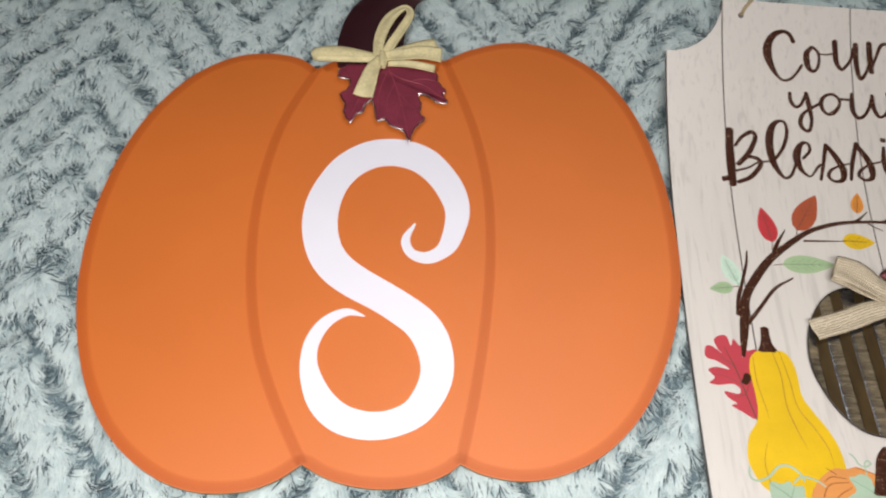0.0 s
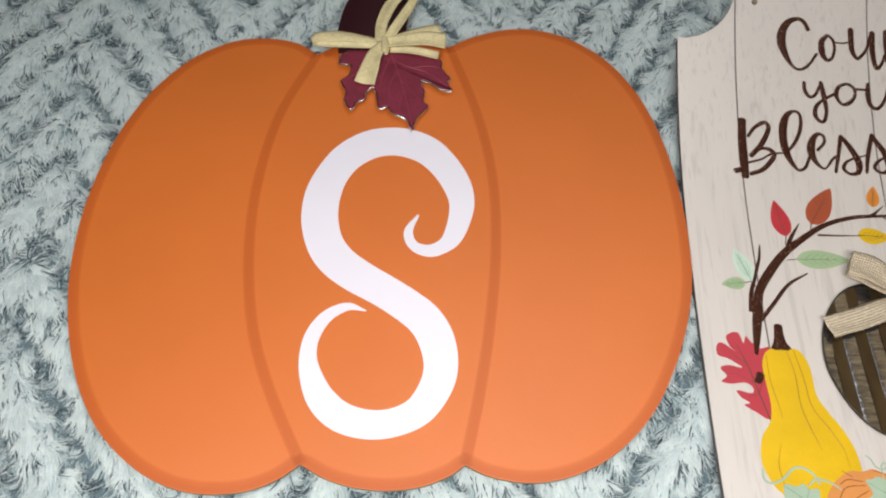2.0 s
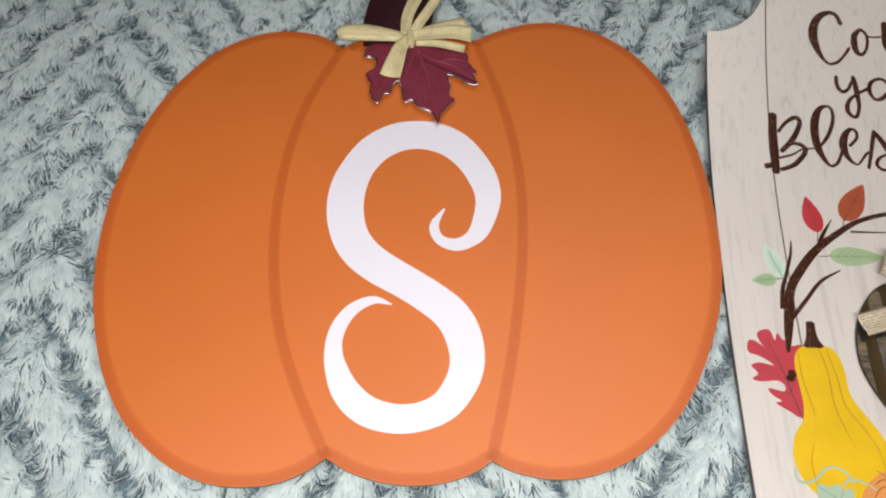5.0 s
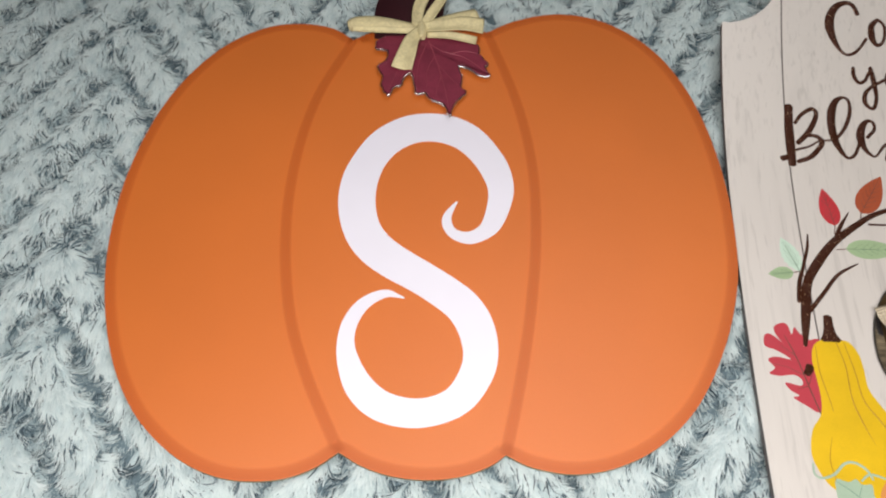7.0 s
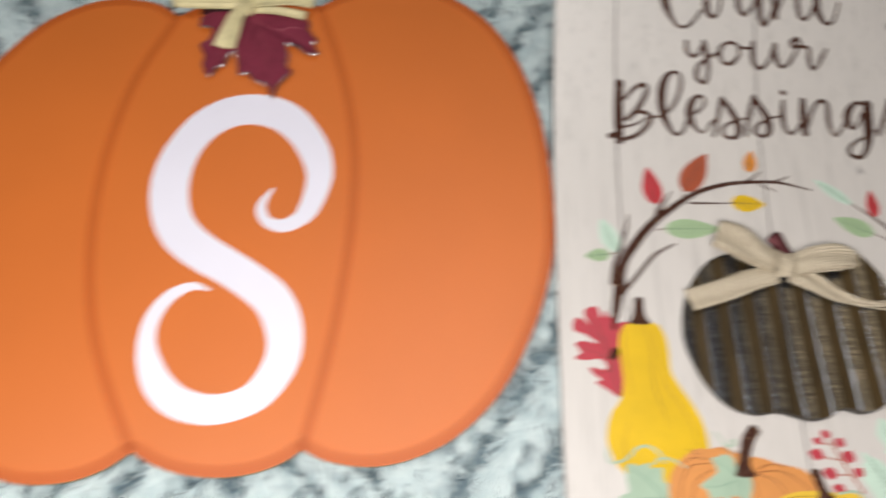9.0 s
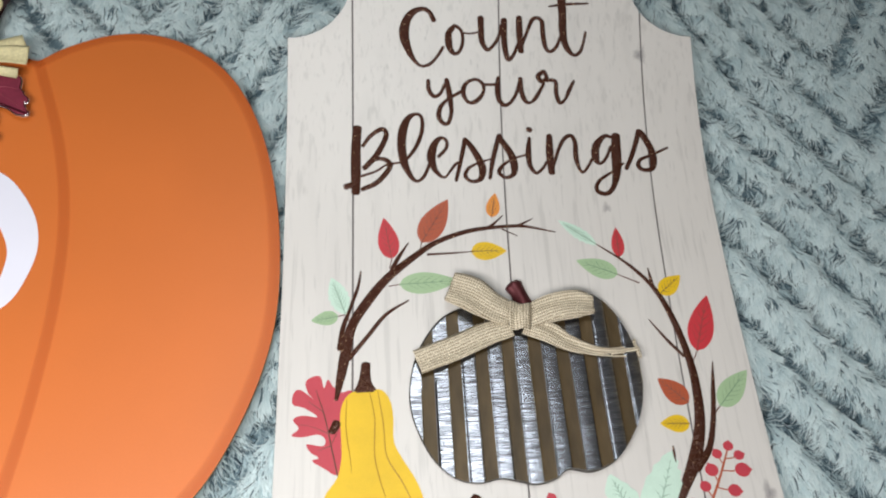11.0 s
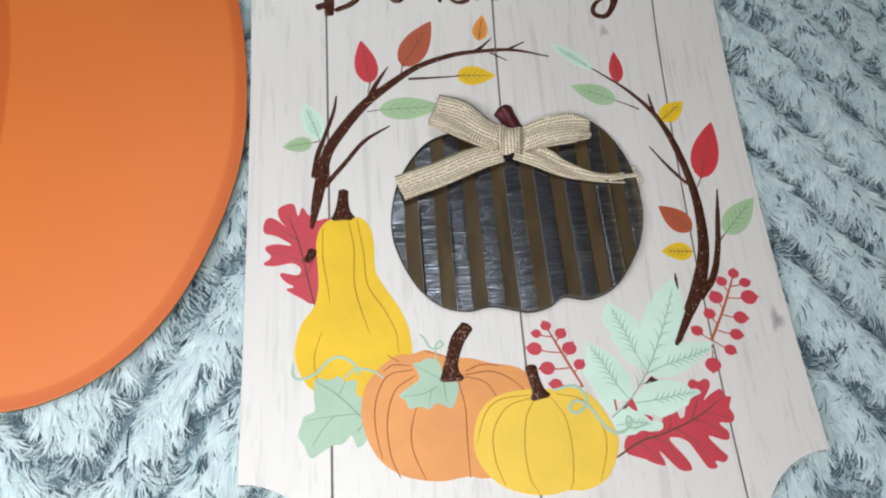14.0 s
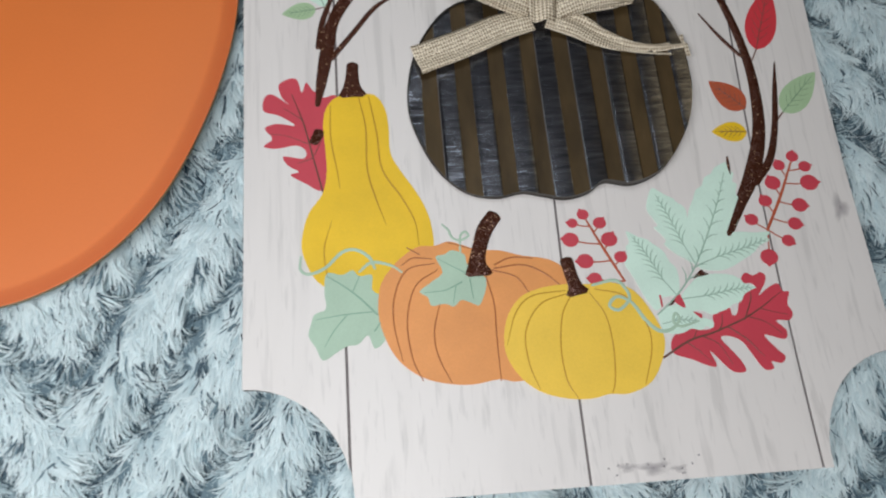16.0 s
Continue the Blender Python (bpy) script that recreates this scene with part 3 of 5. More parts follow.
# wreath
stroke("branch", GLITTER, [(-123.5, -67.1, 3.2), (-120.6, -51.1, 6.2), (-117.7, -35.5, 7.4), (-113.3, -15.7, 6.8), (-102.3, 2.6, 7.0), (-89.2, 19.1, 6.3), (-72.1, 33.9, 5.2), (-52.7, 47.6, 4.1), (-29.4, 56.3, 3.7), (-6.0, 59.7, 2.9), (13.5, 60.1, 2.5), (36.4, 55.1, 0.8)])
stroke("twig", GLITTER, [(-121.9, -32.3, 3.7), (-119.6, -17.5, 3.4), (-114.9, -3.4, 2.7), (-109.3, 13.1, 2.3), (-107.2, 24.9, 1.2)], under=LAST)
stroke("twig", GLITTER, [(-115.4, -39.5, 3.3), (-102.9, -23.9, 3.0), (-90.0, -7.9, 2.7), (-74.2, 2.5, 1.2)], under=LAST)
stroke("twig", GLITTER, [(-87.3, 21.2, 3.2), (-81.3, 34.0, 3.2), (-73.0, 47.3, 0.8)], under=LAST)
stroke("twig", GLITTER, [(-58.8, 38.1, 2.0), (-43.8, 38.8, 1.6), (-24.8, 40.0, 0.6)], under=LAST)
stroke("twig", GLITTER, [(-15.8, 58.4, 2.5), (-9.7, 62.0, 2.1), (-2.1, 69.0, 0.8)], under=LAST)
stroke("twig", GLITTER, [(5.6, 59.7, 1.7), (12.1, 62.3, 1.7), (20.3, 66.3, 0.8)], under=LAST)
stroke("twig", GLITTER, [(-3.1, 57.9, 1.2), (7.6, 52.1, 0.6)], under=LAST)
stroke("branch", GLITTER, [(87.9, -150.2, 4.2), (97.7, -133.6, 6.4), (108.4, -115.7, 8.8), (116.9, -93.2, 7.6), (120.1, -69.7, 6.6), (119.5, -45.4, 5.6), (113.7, -15.9, 4.9), (104.3, 8.0, 3.7), (87.9, 27.9, 2.5), (65.9, 45.0, 0.8)])
stroke("twig", GLITTER, [(108.9, -121.3, 5.1), (119.7, -108.6, 4.5), (126.9, -89.7, 3.8), (132.1, -66.1, 3.1), (135.6, -48.2, 0.8)], under=LAST)
stroke("twig", GLITTER, [(116.1, -43.2, 2.4), (106.9, -31.8, 2.4), (96.0, -15.6, 0.8)], under=LAST)
stroke("twig", GLITTER, [(104.1, 6.6, 2.1), (102.8, 15.4, 2.5), (102.0, 24.7, 0.8)], under=LAST)
leaf(RED, (-85.0, 34.9), (-90.2, 67.8), 15.2)
leaf(RUST, (-63.2, 47.7), (-42.3, 82.7), 18.7)
leaf(AMBER, (-10.4, 67.7), (-6.5, 87.6), 10.4)
leaf(YELLOW, (-27.4, 40.4), (-1.2, 40.2), 14.7)
leaf(GREEN, (-80.2, 14.8), (-37.7, 17.2), 16.5)
leaf(MINT, (-117.8, -7.4), (-127.9, 20.9), 13.7, veins=7, broad=True)
leaf(GREEN, (-122.7, -8.6), (-141.3, -11.5), 10.6)
leaf(MINT, (66.6, 44.1), (39.5, 64.9), 9.3, veins=7, broad=True)
leaf(GREEN, (78.8, 20.1), (49.3, 31.8), 15.0)
leaf(RED, (82.1, 34.2), (82.5, 58.5), 9.7)
leaf(YELLOW, (107.6, 4.4), (125.1, 18.7), 13.3)
leaf(RED, (126.3, -39.7), (141.9, 2.6), 18.5)
leaf(RUST, (112.7, -76.7), (94.3, -59.0), 15.4)
leaf(YELLOW, (110.4, -91.1), (90.2, -90.4), 12.1)
leaf(GREEN, (133.9, -79.7), (158.7, -54.6), 16.2)
stroke("stalk", VEIN, [(-85.0, 34.9, 0.8), (-86.7, 27.6, 0.8)])
stroke("stalk", VEIN, [(-63.2, 47.7, 0.8), (-65.1, 39.0, 0.8)])
stroke("stalk", VEIN, [(-80.2, 14.8, 0.8), (-87.5, 13.6, 0.8)])
stroke("stalk", VEIN, [(78.8, 20.1, 0.8), (93.4, 13.3, 1.2)])
stroke("stalk", VEIN, [(133.9, -79.7, 0.8), (129.0, -85.0, 1.2)])
stroke("stalk", VEIN, [(126.3, -39.7, 0.8), (122.7, -46.3, 0.8)])
stroke("stalk", VEIN, [(-122.7, -8.6, 0.8), (-116.7, -7.5, 0.8), (-115.4, -12.4, 0.8)])
# fruit and foliage
patch("oak_leaf", CRIMSON, [(-120.2, -63.0), (-125.9, -58.5), (-129.2, -53.8), (-131.7, -59.7), (-133.8, -52.3), (-137.9, -51.2), (-143.7, -55.0), (-142.0, -62.6), (-138.6, -66.7), (-146.9, -60.5), (-151.2, -62.3), (-151.7, -70.1), (-143.8, -73.0), (-135.4, -79.1), (-145.0, -77.8), (-151.2, -80.4), (-147.3, -86.3), (-151.8, -90.6), (-145.1, -92.1), (-135.0, -90.6), (-130.3, -94.0), (-131.8, -98.3), (-141.8, -96.7), (-139.6, -101.8), (-134.1, -105.7), (-138.3, -107.4), (-130.3, -112.7), (-122.4, -116.7), (-115.2, -106.5), (-112.5, -64.9)])
stroke("vein", VEIN, [(-122.2, -117.4, 0.9), (-126.2, -99.8, 0.9), (-130.9, -78.9, 0.8), (-136.9, -60.8, 0.5)], under=LAST, level=0.7)
stroke("vein", VEIN, [(-128.5, -90.2, 0.6), (-140.0, -85.0, 0.3), (-148.4, -83.7, 0.3)], under=LAST, level=0.7)
stroke("vein", VEIN, [(-131.9, -75.7, 0.6), (-141.2, -68.8, 0.3)], under=LAST, level=0.7)
stroke("vein", VEIN, [(-126.7, -98.2, 0.6), (-134.6, -101.0, 0.3)], under=LAST, level=0.7)
stroke("vein", VEIN, [(-126.1, -96.7, 0.6), (-121.7, -87.3, 0.3)], under=LAST, level=0.7)
stroke("knot", GLITTER, [(-126.0, -89.1, 4.8), (-123.0, -83.4, 6.0)], level=0.5)
patch("gourd", YELLOW, [(-112.4, -62.6), (-103.6, -61.9), (-93.4, -62.2), (-88.0, -70.7), (-86.6, -82.2), (-86.5, -96.7), (-81.4, -108.0), (-73.8, -120.8), (-68.6, -134.9), (-67.6, -151.4), (-70.8, -165.7), (-82.7, -173.6), (-98.8, -175.5), (-114.5, -172.3), (-126.2, -165.5), (-132.6, -152.2), (-133.2, -142.0), (-129.5, -128.8), (-122.5, -118.6), (-119.9, -106.3), (-120.4, -90.6), (-120.9, -77.7), (-118.3, -68.0)], level=0.6)
stroke("groove", OCHRE, [(-116.9, -68.1, 0.6), (-117.2, -87.5, 0.8), (-114.4, -106.6, 0.7), (-113.5, -115.9, 0.3)], under=LAST, level=0.9)
stroke("groove", OCHRE, [(-101.7, -63.6, 0.6), (-98.7, -81.8, 0.9), (-99.1, -104.1, 0.9), (-96.1, -119.8, 0.9), (-90.9, -136.8, 0.3)], under=LAST, level=0.9)
stroke("groove", OCHRE, [(-96.4, -62.8, 0.6), (-93.1, -85.2, 0.9), (-91.3, -106.0, 0.9), (-82.3, -122.0, 0.9), (-76.2, -136.0, 0.7), (-75.1, -148.6, 0.3)], under=LAST, level=0.9)
stroke("groove", OCHRE, [(-118.2, -133.9, 0.3), (-122.4, -148.4, 0.7), (-121.4, -162.9, 0.5)], under=LAST, level=0.9)
stroke("stalk", GLITTER, [(-104.1, -43.8, 6.3), (-104.6, -50.2, 6.9), (-104.9, -56.9, 9.4), (-104.8, -61.9, 14.9)], under=LAST, level=0.9)
patch("vine_leaf", SAGE, [(-121.6, -161.5), (-114.2, -162.7), (-108.8, -160.5), (-105.7, -163.8), (-99.5, -163.5), (-99.6, -171.2), (-94.8, -175.2), (-91.8, -184.2), (-94.5, -196.3), (-99.9, -200.6), (-102.7, -193.9), (-107.6, -198.2), (-112.7, -198.7), (-117.9, -201.5), (-124.4, -205.0), (-127.6, -198.8), (-131.0, -192.7), (-129.4, -186.0), (-127.8, -182.1), (-122.5, -179.6), (-122.9, -171.3)], level=0.9)
stroke("vein", SAGE_VEIN, [(-97.8, -183.9, 0.8), (-109.2, -172.1, 0.7), (-121.6, -162.9, 0.4)], under=LAST, level=1.1)
stroke("vein", SAGE_VEIN, [(-99.1, -182.4, 0.5), (-112.2, -183.0, 0.5), (-127.3, -184.8, 0.3)], under=LAST, level=1.1)
stroke("vein", SAGE_VEIN, [(-112.2, -183.0, 0.5), (-118.9, -190.8, 0.4), (-123.5, -198.5, 0.3)], under=LAST, level=1.1)
stroke("vein", SAGE_VEIN, [(-99.5, -192.0, 0.5), (-96.7, -188.1, 0.5)], under=LAST, level=1.1)
stroke("vein", SAGE_VEIN, [(-109.2, -171.5, 0.5), (-105.7, -163.8, 0.3)], under=LAST, level=1.1)
patch("pumpkin", PEACH, [(-84.2, -154.9), (-75.7, -149.7), (-67.4, -149.6), (-60.3, -147.6), (-53.6, -149.7), (-45.5, -152.8), (-34.5, -153.7), (-23.6, -157.0), (-9.9, -159.8), (-2.3, -166.1), (0.1, -178.4), (-5.0, -203.4), (-17.7, -217.4), (-32.7, -220.8), (-41.7, -219.2), (-54.8, -220.9), (-67.6, -219.5), (-78.9, -215.6), (-88.7, -207.4), (-94.5, -196.3), (-97.3, -183.9), (-95.8, -170.0), (-90.5, -161.2)], level=1.0)
stroke("groove", RUSSET, [(-69.3, -156.5, 0.6), (-78.8, -155.7, 0.8), (-84.5, -159.2, 0.6)], under=LAST, level=1.2)
stroke("groove", RUSSET, [(-68.1, -158.9, 0.6), (-81.9, -161.7, 0.8), (-88.9, -174.7, 0.8), (-90.0, -189.8, 0.8), (-86.9, -207.5, 0.5)], under=LAST, level=1.2)
stroke("groove", RUSSET, [(-67.0, -162.5, 0.6), (-78.4, -170.5, 0.8), (-83.5, -187.5, 0.8), (-82.2, -206.5, 0.8), (-77.8, -217.8, 0.5)], under=LAST, level=1.2)
stroke("groove", RUSSET, [(-67.1, -180.2, 0.5), (-70.8, -193.8, 0.8), (-69.9, -206.0, 0.8), (-64.5, -219.5, 0.5)], under=LAST, level=1.2)
stroke("groove", RUSSET, [(-42.8, -167.3, 0.8), (-40.2, -181.8, 0.8), (-40.7, -198.4, 0.8), (-40.9, -219.8, 0.5)], under=LAST, level=1.2)
stroke("groove", RUSSET, [(-39.7, -164.0, 0.8), (-27.7, -168.2, 0.8), (-21.7, -177.7, 0.6)], under=LAST, level=1.2)
stroke("groove", RUSSET, [(-38.2, -163.2, 0.9), (-24.2, -161.9, 0.9), (-13.6, -166.6, 0.9), (-4.9, -174.7, 0.6)], under=LAST, level=1.2)
stroke("groove", RUSSET, [(-38.0, -161.2, 0.9), (-29.3, -157.8, 0.9), (-18.2, -158.7, 0.6)], under=LAST, level=1.2)
stroke("groove", RUSSET, [(-81.2, -150.0, 0.6), (-75.4, -153.9, 0.8)], under=LAST, level=1.2)
stroke("groove", RUSSET, [(-60.4, -148.2, 0.6), (-45.6, -153.1, 0.6)], under=LAST, level=1.2)
patch("vine_leaf", SAGE, [(-67.3, -155.8), (-62.8, -154.5), (-58.8, -152.4), (-52.7, -155.1), (-51.3, -161.0), (-42.9, -168.5), (-47.0, -181.4), (-51.5, -180.5), (-56.2, -178.8), (-60.2, -182.0), (-64.4, -180.3), (-71.1, -181.0), (-72.7, -176.5), (-76.5, -173.4), (-70.2, -168.6), (-64.4, -163.8)], level=1.3)
stroke("vein", SAGE_VEIN, [(-49.6, -166.9, 0.6), (-60.0, -160.6, 0.4), (-66.3, -156.7, 0.3)], under=LAST, level=1.5)
stroke("vein", SAGE_VEIN, [(-55.3, -169.5, 0.6), (-63.8, -173.3, 0.4), (-74.1, -174.1, 0.3)], under=LAST, level=1.5)
stroke("vein", SAGE_VEIN, [(-58.2, -170.8, 0.4), (-60.3, -180.0, 0.3)], under=LAST, level=1.5)
stroke("vein", SAGE_VEIN, [(-51.1, -168.3, 0.6), (-50.2, -178.3, 0.3)], under=LAST, level=1.5)
stroke("stalk", GLITTER, [(-35.2, -134.4, 7.7), (-41.1, -142.3, 8.2), (-44.9, -152.6, 7.5), (-46.5, -159.8, 9.1), (-46.5, -165.4, 14.7)], level=1.4)
stroke("tendril", SAGE, [(-62.7, -138.2, 0.9), (-59.8, -141.3, 1.2), (-58.2, -145.3, 1.2), (-54.5, -147.3, 1.2), (-49.8, -145.1, 1.2), (-51.3, -142.7, 1.2), (-54.0, -145.5, 1.2), (-54.6, -155.0, 1.1)], level=1.1)
patch("pumpkin", GOLD, [(-27.7, -179.7), (-17.5, -175.1), (-4.8, -173.5), (7.8, -174.0), (19.1, -173.4), (31.0, -178.5), (38.6, -190.7), (42.5, -203.6), (39.5, -214.4), (31.9, -225.2), (20.2, -230.0), (10.9, -229.6), (1.4, -231.3), (-10.4, -230.4), (-22.9, -226.2), (-32.3, -217.7), (-37.4, -205.4), (-35.2, -190.5)], level=1.6)
stroke("groove", OCHRE, [(-3.8, -176.8, 0.6), (-20.7, -178.6, 0.8), (-29.9, -186.6, 0.8), (-36.1, -202.8, 0.3)], under=LAST, level=1.8)
stroke("groove", OCHRE, [(-2.7, -178.3, 0.6), (-17.2, -183.1, 0.8), (-26.2, -196.5, 0.8), (-26.4, -212.8, 0.8), (-22.7, -225.2, 0.5)], under=LAST, level=1.8)
stroke("groove", OCHRE, [(-1.5, -179.8, 0.6), (-7.0, -189.4, 0.8), (-9.9, -205.8, 0.8), (-9.1, -221.9, 0.8), (-5.1, -230.5, 0.5)], under=LAST, level=1.8)
stroke("groove", OCHRE, [(8.4, -178.9, 0.6), (14.8, -190.7, 0.8), (16.1, -207.5, 0.8), (14.1, -223.5, 0.8), (11.8, -229.4, 0.5)], under=LAST, level=1.8)
stroke("groove", OCHRE, [(11.5, -176.8, 0.6), (26.2, -181.4, 0.9), (34.7, -196.1, 0.8), (35.1, -208.7, 0.8), (29.0, -225.8, 0.5)], under=LAST, level=1.8)
stroke("stalk", GLITTER, [(-1.0, -160.8, 6.9), (0.2, -168.3, 6.6), (1.6, -174.2, 7.4), (2.4, -178.0, 12.4)], level=2.0)
stroke("tendril", SAGE, [(-133.9, -152.2, 1.1), (-134.3, -158.8, 1.4), (-130.1, -161.5, 1.6), (-122.1, -158.6, 1.7), (-113.8, -150.9, 1.7), (-107.0, -149.8, 1.7), (-100.5, -154.0, 1.7), (-98.0, -159.9, 1.4)], level=1.2)
stroke("tendril", SAGE, [(-105.6, -161.5, 1.1), (-99.2, -156.9, 1.7), (-89.9, -158.9, 1.4), (-84.7, -162.7, 1.1)], level=1.2)
# palm leaf of pale mint, oak leaf and berries
patch("oak_leaf", CRIMSON, [(45.3, -211.3), (48.2, -202.6), (60.1, -199.7), (64.3, -201.1), (69.2, -199.4), (70.0, -193.5), (78.7, -190.3), (79.8, -194.1), (82.6, -193.4), (86.6, -184.9), (94.9, -180.4), (93.5, -178.0), (89.5, -177.7), (88.9, -175.0), (91.7, -172.2), (95.4, -173.9), (99.6, -172.3), (102.0, -174.3), (100.7, -178.4), (95.9, -184.9), (101.5, -181.1), (107.4, -178.8), (109.2, -183.0), (112.5, -183.8), (110.1, -189.8), (111.7, -194.6), (109.2, -198.4), (102.0, -198.3), (106.1, -203.7), (104.0, -208.1), (93.9, -205.2), (98.8, -212.8), (102.2, -216.9), (99.4, -220.0), (94.6, -218.9), (94.8, -222.4), (89.8, -222.4), (84.8, -213.3), (81.6, -207.8), (75.8, -204.9), (71.3, -206.0), (78.2, -216.1), (80.5, -222.6), (75.6, -223.3), (71.5, -220.6), (64.4, -211.7), (66.2, -219.5), (60.9, -218.6), (55.2, -215.7)], level=0.5)
stroke("vein", VEIN, [(40.4, -213.7, 1.1), (54.8, -206.1, 1.1), (68.5, -202.5, 1.0), (84.3, -196.9, 0.9), (95.1, -191.5, 0.7), (107.9, -183.5, 0.3)], under=LAST, level=0.9)
stroke("vein", VEIN, [(71.1, -202.1, 0.7), (73.4, -198.5, 0.6), (74.5, -193.7, 0.3)], under=LAST, level=0.9)
stroke("vein", VEIN, [(62.9, -204.6, 0.6), (69.6, -208.7, 0.4), (74.4, -218.9, 0.3)], under=LAST, level=0.9)
stroke("vein", VEIN, [(85.7, -197.0, 0.7), (91.5, -186.1, 0.6), (91.5, -181.4, 0.3)], under=LAST, level=0.9)
stroke("vein", VEIN, [(76.1, -200.1, 0.7), (84.4, -206.8, 0.6), (91.4, -216.2, 0.3)], under=LAST, level=0.9)
stroke("vein", VEIN, [(88.6, -195.8, 0.6), (95.9, -198.5, 0.4), (103.9, -205.2, 0.3)], under=LAST, level=0.9)
stroke("vein", VEIN, [(95.1, -191.5, 0.6), (101.2, -193.6, 0.4), (108.8, -195.5, 0.3)], under=LAST, level=0.9)
stroke("vein", VEIN, [(53.5, -206.8, 0.6), (58.2, -210.7, 0.4), (64.2, -217.4, 0.3)], under=LAST, level=0.9)
stroke("vein", VEIN, [(57.5, -205.1, 0.6), (59.9, -200.5, 0.3)], under=LAST, level=0.9)
patch("leaflet", MINT, [(65.2, -165.6), (63.7, -159.0), (64.5, -150.2), (66.3, -142.9), (68.9, -135.5), (71.9, -130.3), (74.5, -125.0), (78.4, -122.1), (80.8, -117.6), (84.9, -115.4), (87.8, -111.9), (95.1, -109.0), (96.2, -114.3), (97.4, -115.9), (95.9, -120.6), (97.9, -122.2), (96.3, -127.6), (97.6, -131.5), (95.3, -137.5), (95.4, -140.1), (92.7, -145.7), (87.9, -149.2), (77.9, -155.4), (68.1, -165.1)], level=0.88)
patch("leaflet", MINT, [(64.9, -164.9), (60.9, -162.5), (57.2, -160.1), (51.9, -154.7), (53.3, -152.6), (50.4, -148.0), (48.1, -145.0), (50.2, -143.6), (46.2, -135.9), (46.2, -132.1), (48.1, -126.9), (50.7, -122.7), (54.6, -124.9), (58.1, -127.4), (61.1, -129.0), (62.8, -131.4), (65.9, -133.8), (67.0, -137.7), (66.1, -147.4), (65.0, -156.2)], level=0.96)
patch("leaflet", MINT, [(54.3, -181.4), (50.6, -182.5), (45.0, -183.3), (45.1, -186.4), (41.1, -189.6), (36.9, -183.1), (33.7, -174.6), (31.3, -168.8), (29.3, -164.4), (31.4, -160.2), (31.3, -155.1), (33.5, -152.3), (32.8, -146.4), (38.1, -149.6), (42.7, -151.3), (46.4, -154.5), (50.5, -158.3), (52.9, -164.2), (55.6, -168.0), (56.0, -174.4)], level=0.80)
patch("leaflet", MINT, [(67.8, -166.5), (71.4, -159.4), (75.0, -155.9), (80.0, -152.5), (86.2, -150.2), (93.6, -149.5), (102.0, -150.4), (110.0, -150.3), (107.8, -153.2), (108.8, -155.2), (103.2, -157.4), (99.5, -160.9), (95.3, -163.6), (91.3, -165.6), (86.4, -168.2), (80.4, -170.1), (73.4, -170.0), (68.7, -168.7)], level=1.04)
patch("leaflet", MINT, [(51.8, -186.8), (55.4, -182.8), (59.8, -178.2), (65.6, -173.5), (71.5, -172.0), (78.5, -172.1), (83.9, -173.1), (88.2, -175.5), (89.8, -177.8), (95.5, -180.2), (91.6, -182.1), (88.3, -184.0), (86.1, -187.4), (81.7, -188.5), (77.6, -191.1), (73.9, -192.2), (69.6, -193.4), (64.6, -191.0), (57.9, -190.6), (52.8, -188.9)], level=1.12)
patch("leaflet", MINT, [(42.0, -191.7), (46.1, -188.5), (51.7, -187.5), (57.0, -188.5), (61.1, -191.5), (63.9, -194.4), (68.8, -196.7), (68.1, -200.1), (64.9, -199.2), (62.4, -201.1), (57.2, -200.1), (52.8, -201.9), (47.3, -202.2), (43.1, -199.9), (41.9, -195.8)], level=1.20)
palm_vein([(41.5, -191.8, 1.4), (53.2, -182.4, 1.4), (65.4, -168.1, 1.3), (77.3, -147.7, 1.2), (85.8, -130.5, 0.9), (92.1, -115.2, 0.6)], 10.1)
palm_vein([(66.0, -165.4, 0.9), (61.6, -153.9, 0.9), (57.0, -139.5, 0.8), (51.7, -126.0, 0.5)], 9.0)
palm_vein([(53.2, -182.4, 0.9), (47.1, -172.7, 0.9), (41.5, -159.9, 0.7), (34.7, -148.9, 0.4)], 9.0)
palm_vein([(67.1, -167.0, 0.9), (80.0, -162.5, 0.9), (94.9, -158.4, 0.8), (108.2, -154.2, 0.5)], 8.4)
palm_vein([(53.9, -184.5, 0.9), (68.8, -183.3, 0.9), (82.9, -180.9, 0.7), (94.4, -180.1, 0.4)], 7.2)
palm_vein([(43.0, -196.7, 0.8), (53.1, -195.3, 0.7), (62.8, -196.5, 0.4)], 4.2)
patch("knot", GLITTER, [(63.7, -173.6), (66.2, -171.1), (68.6, -169.4), (70.3, -171.0), (72.1, -172.0), (67.8, -173.0)], level=1.4)
patch("knot", GLITTER, [(47.4, -187.2), (49.6, -185.1), (51.9, -183.2), (51.1, -186.0), (49.4, -187.4)], level=1.4)
patch("petal", CRIMSON, [(51.3, -184.9), (53.9, -182.1), (55.1, -182.8), (56.4, -188.9), (53.3, -187.6)], level=1.5)
patch("petal", CRIMSON, [(59.9, -191.4), (62.6, -192.2), (64.1, -193.1), (63.6, -195.1), (61.7, -193.5)], level=1.5)
stroke("twig", CRIMSON, [(44.4, -182.2, 1.1), (44.5, -187.6, 1.1)], level=1.3)
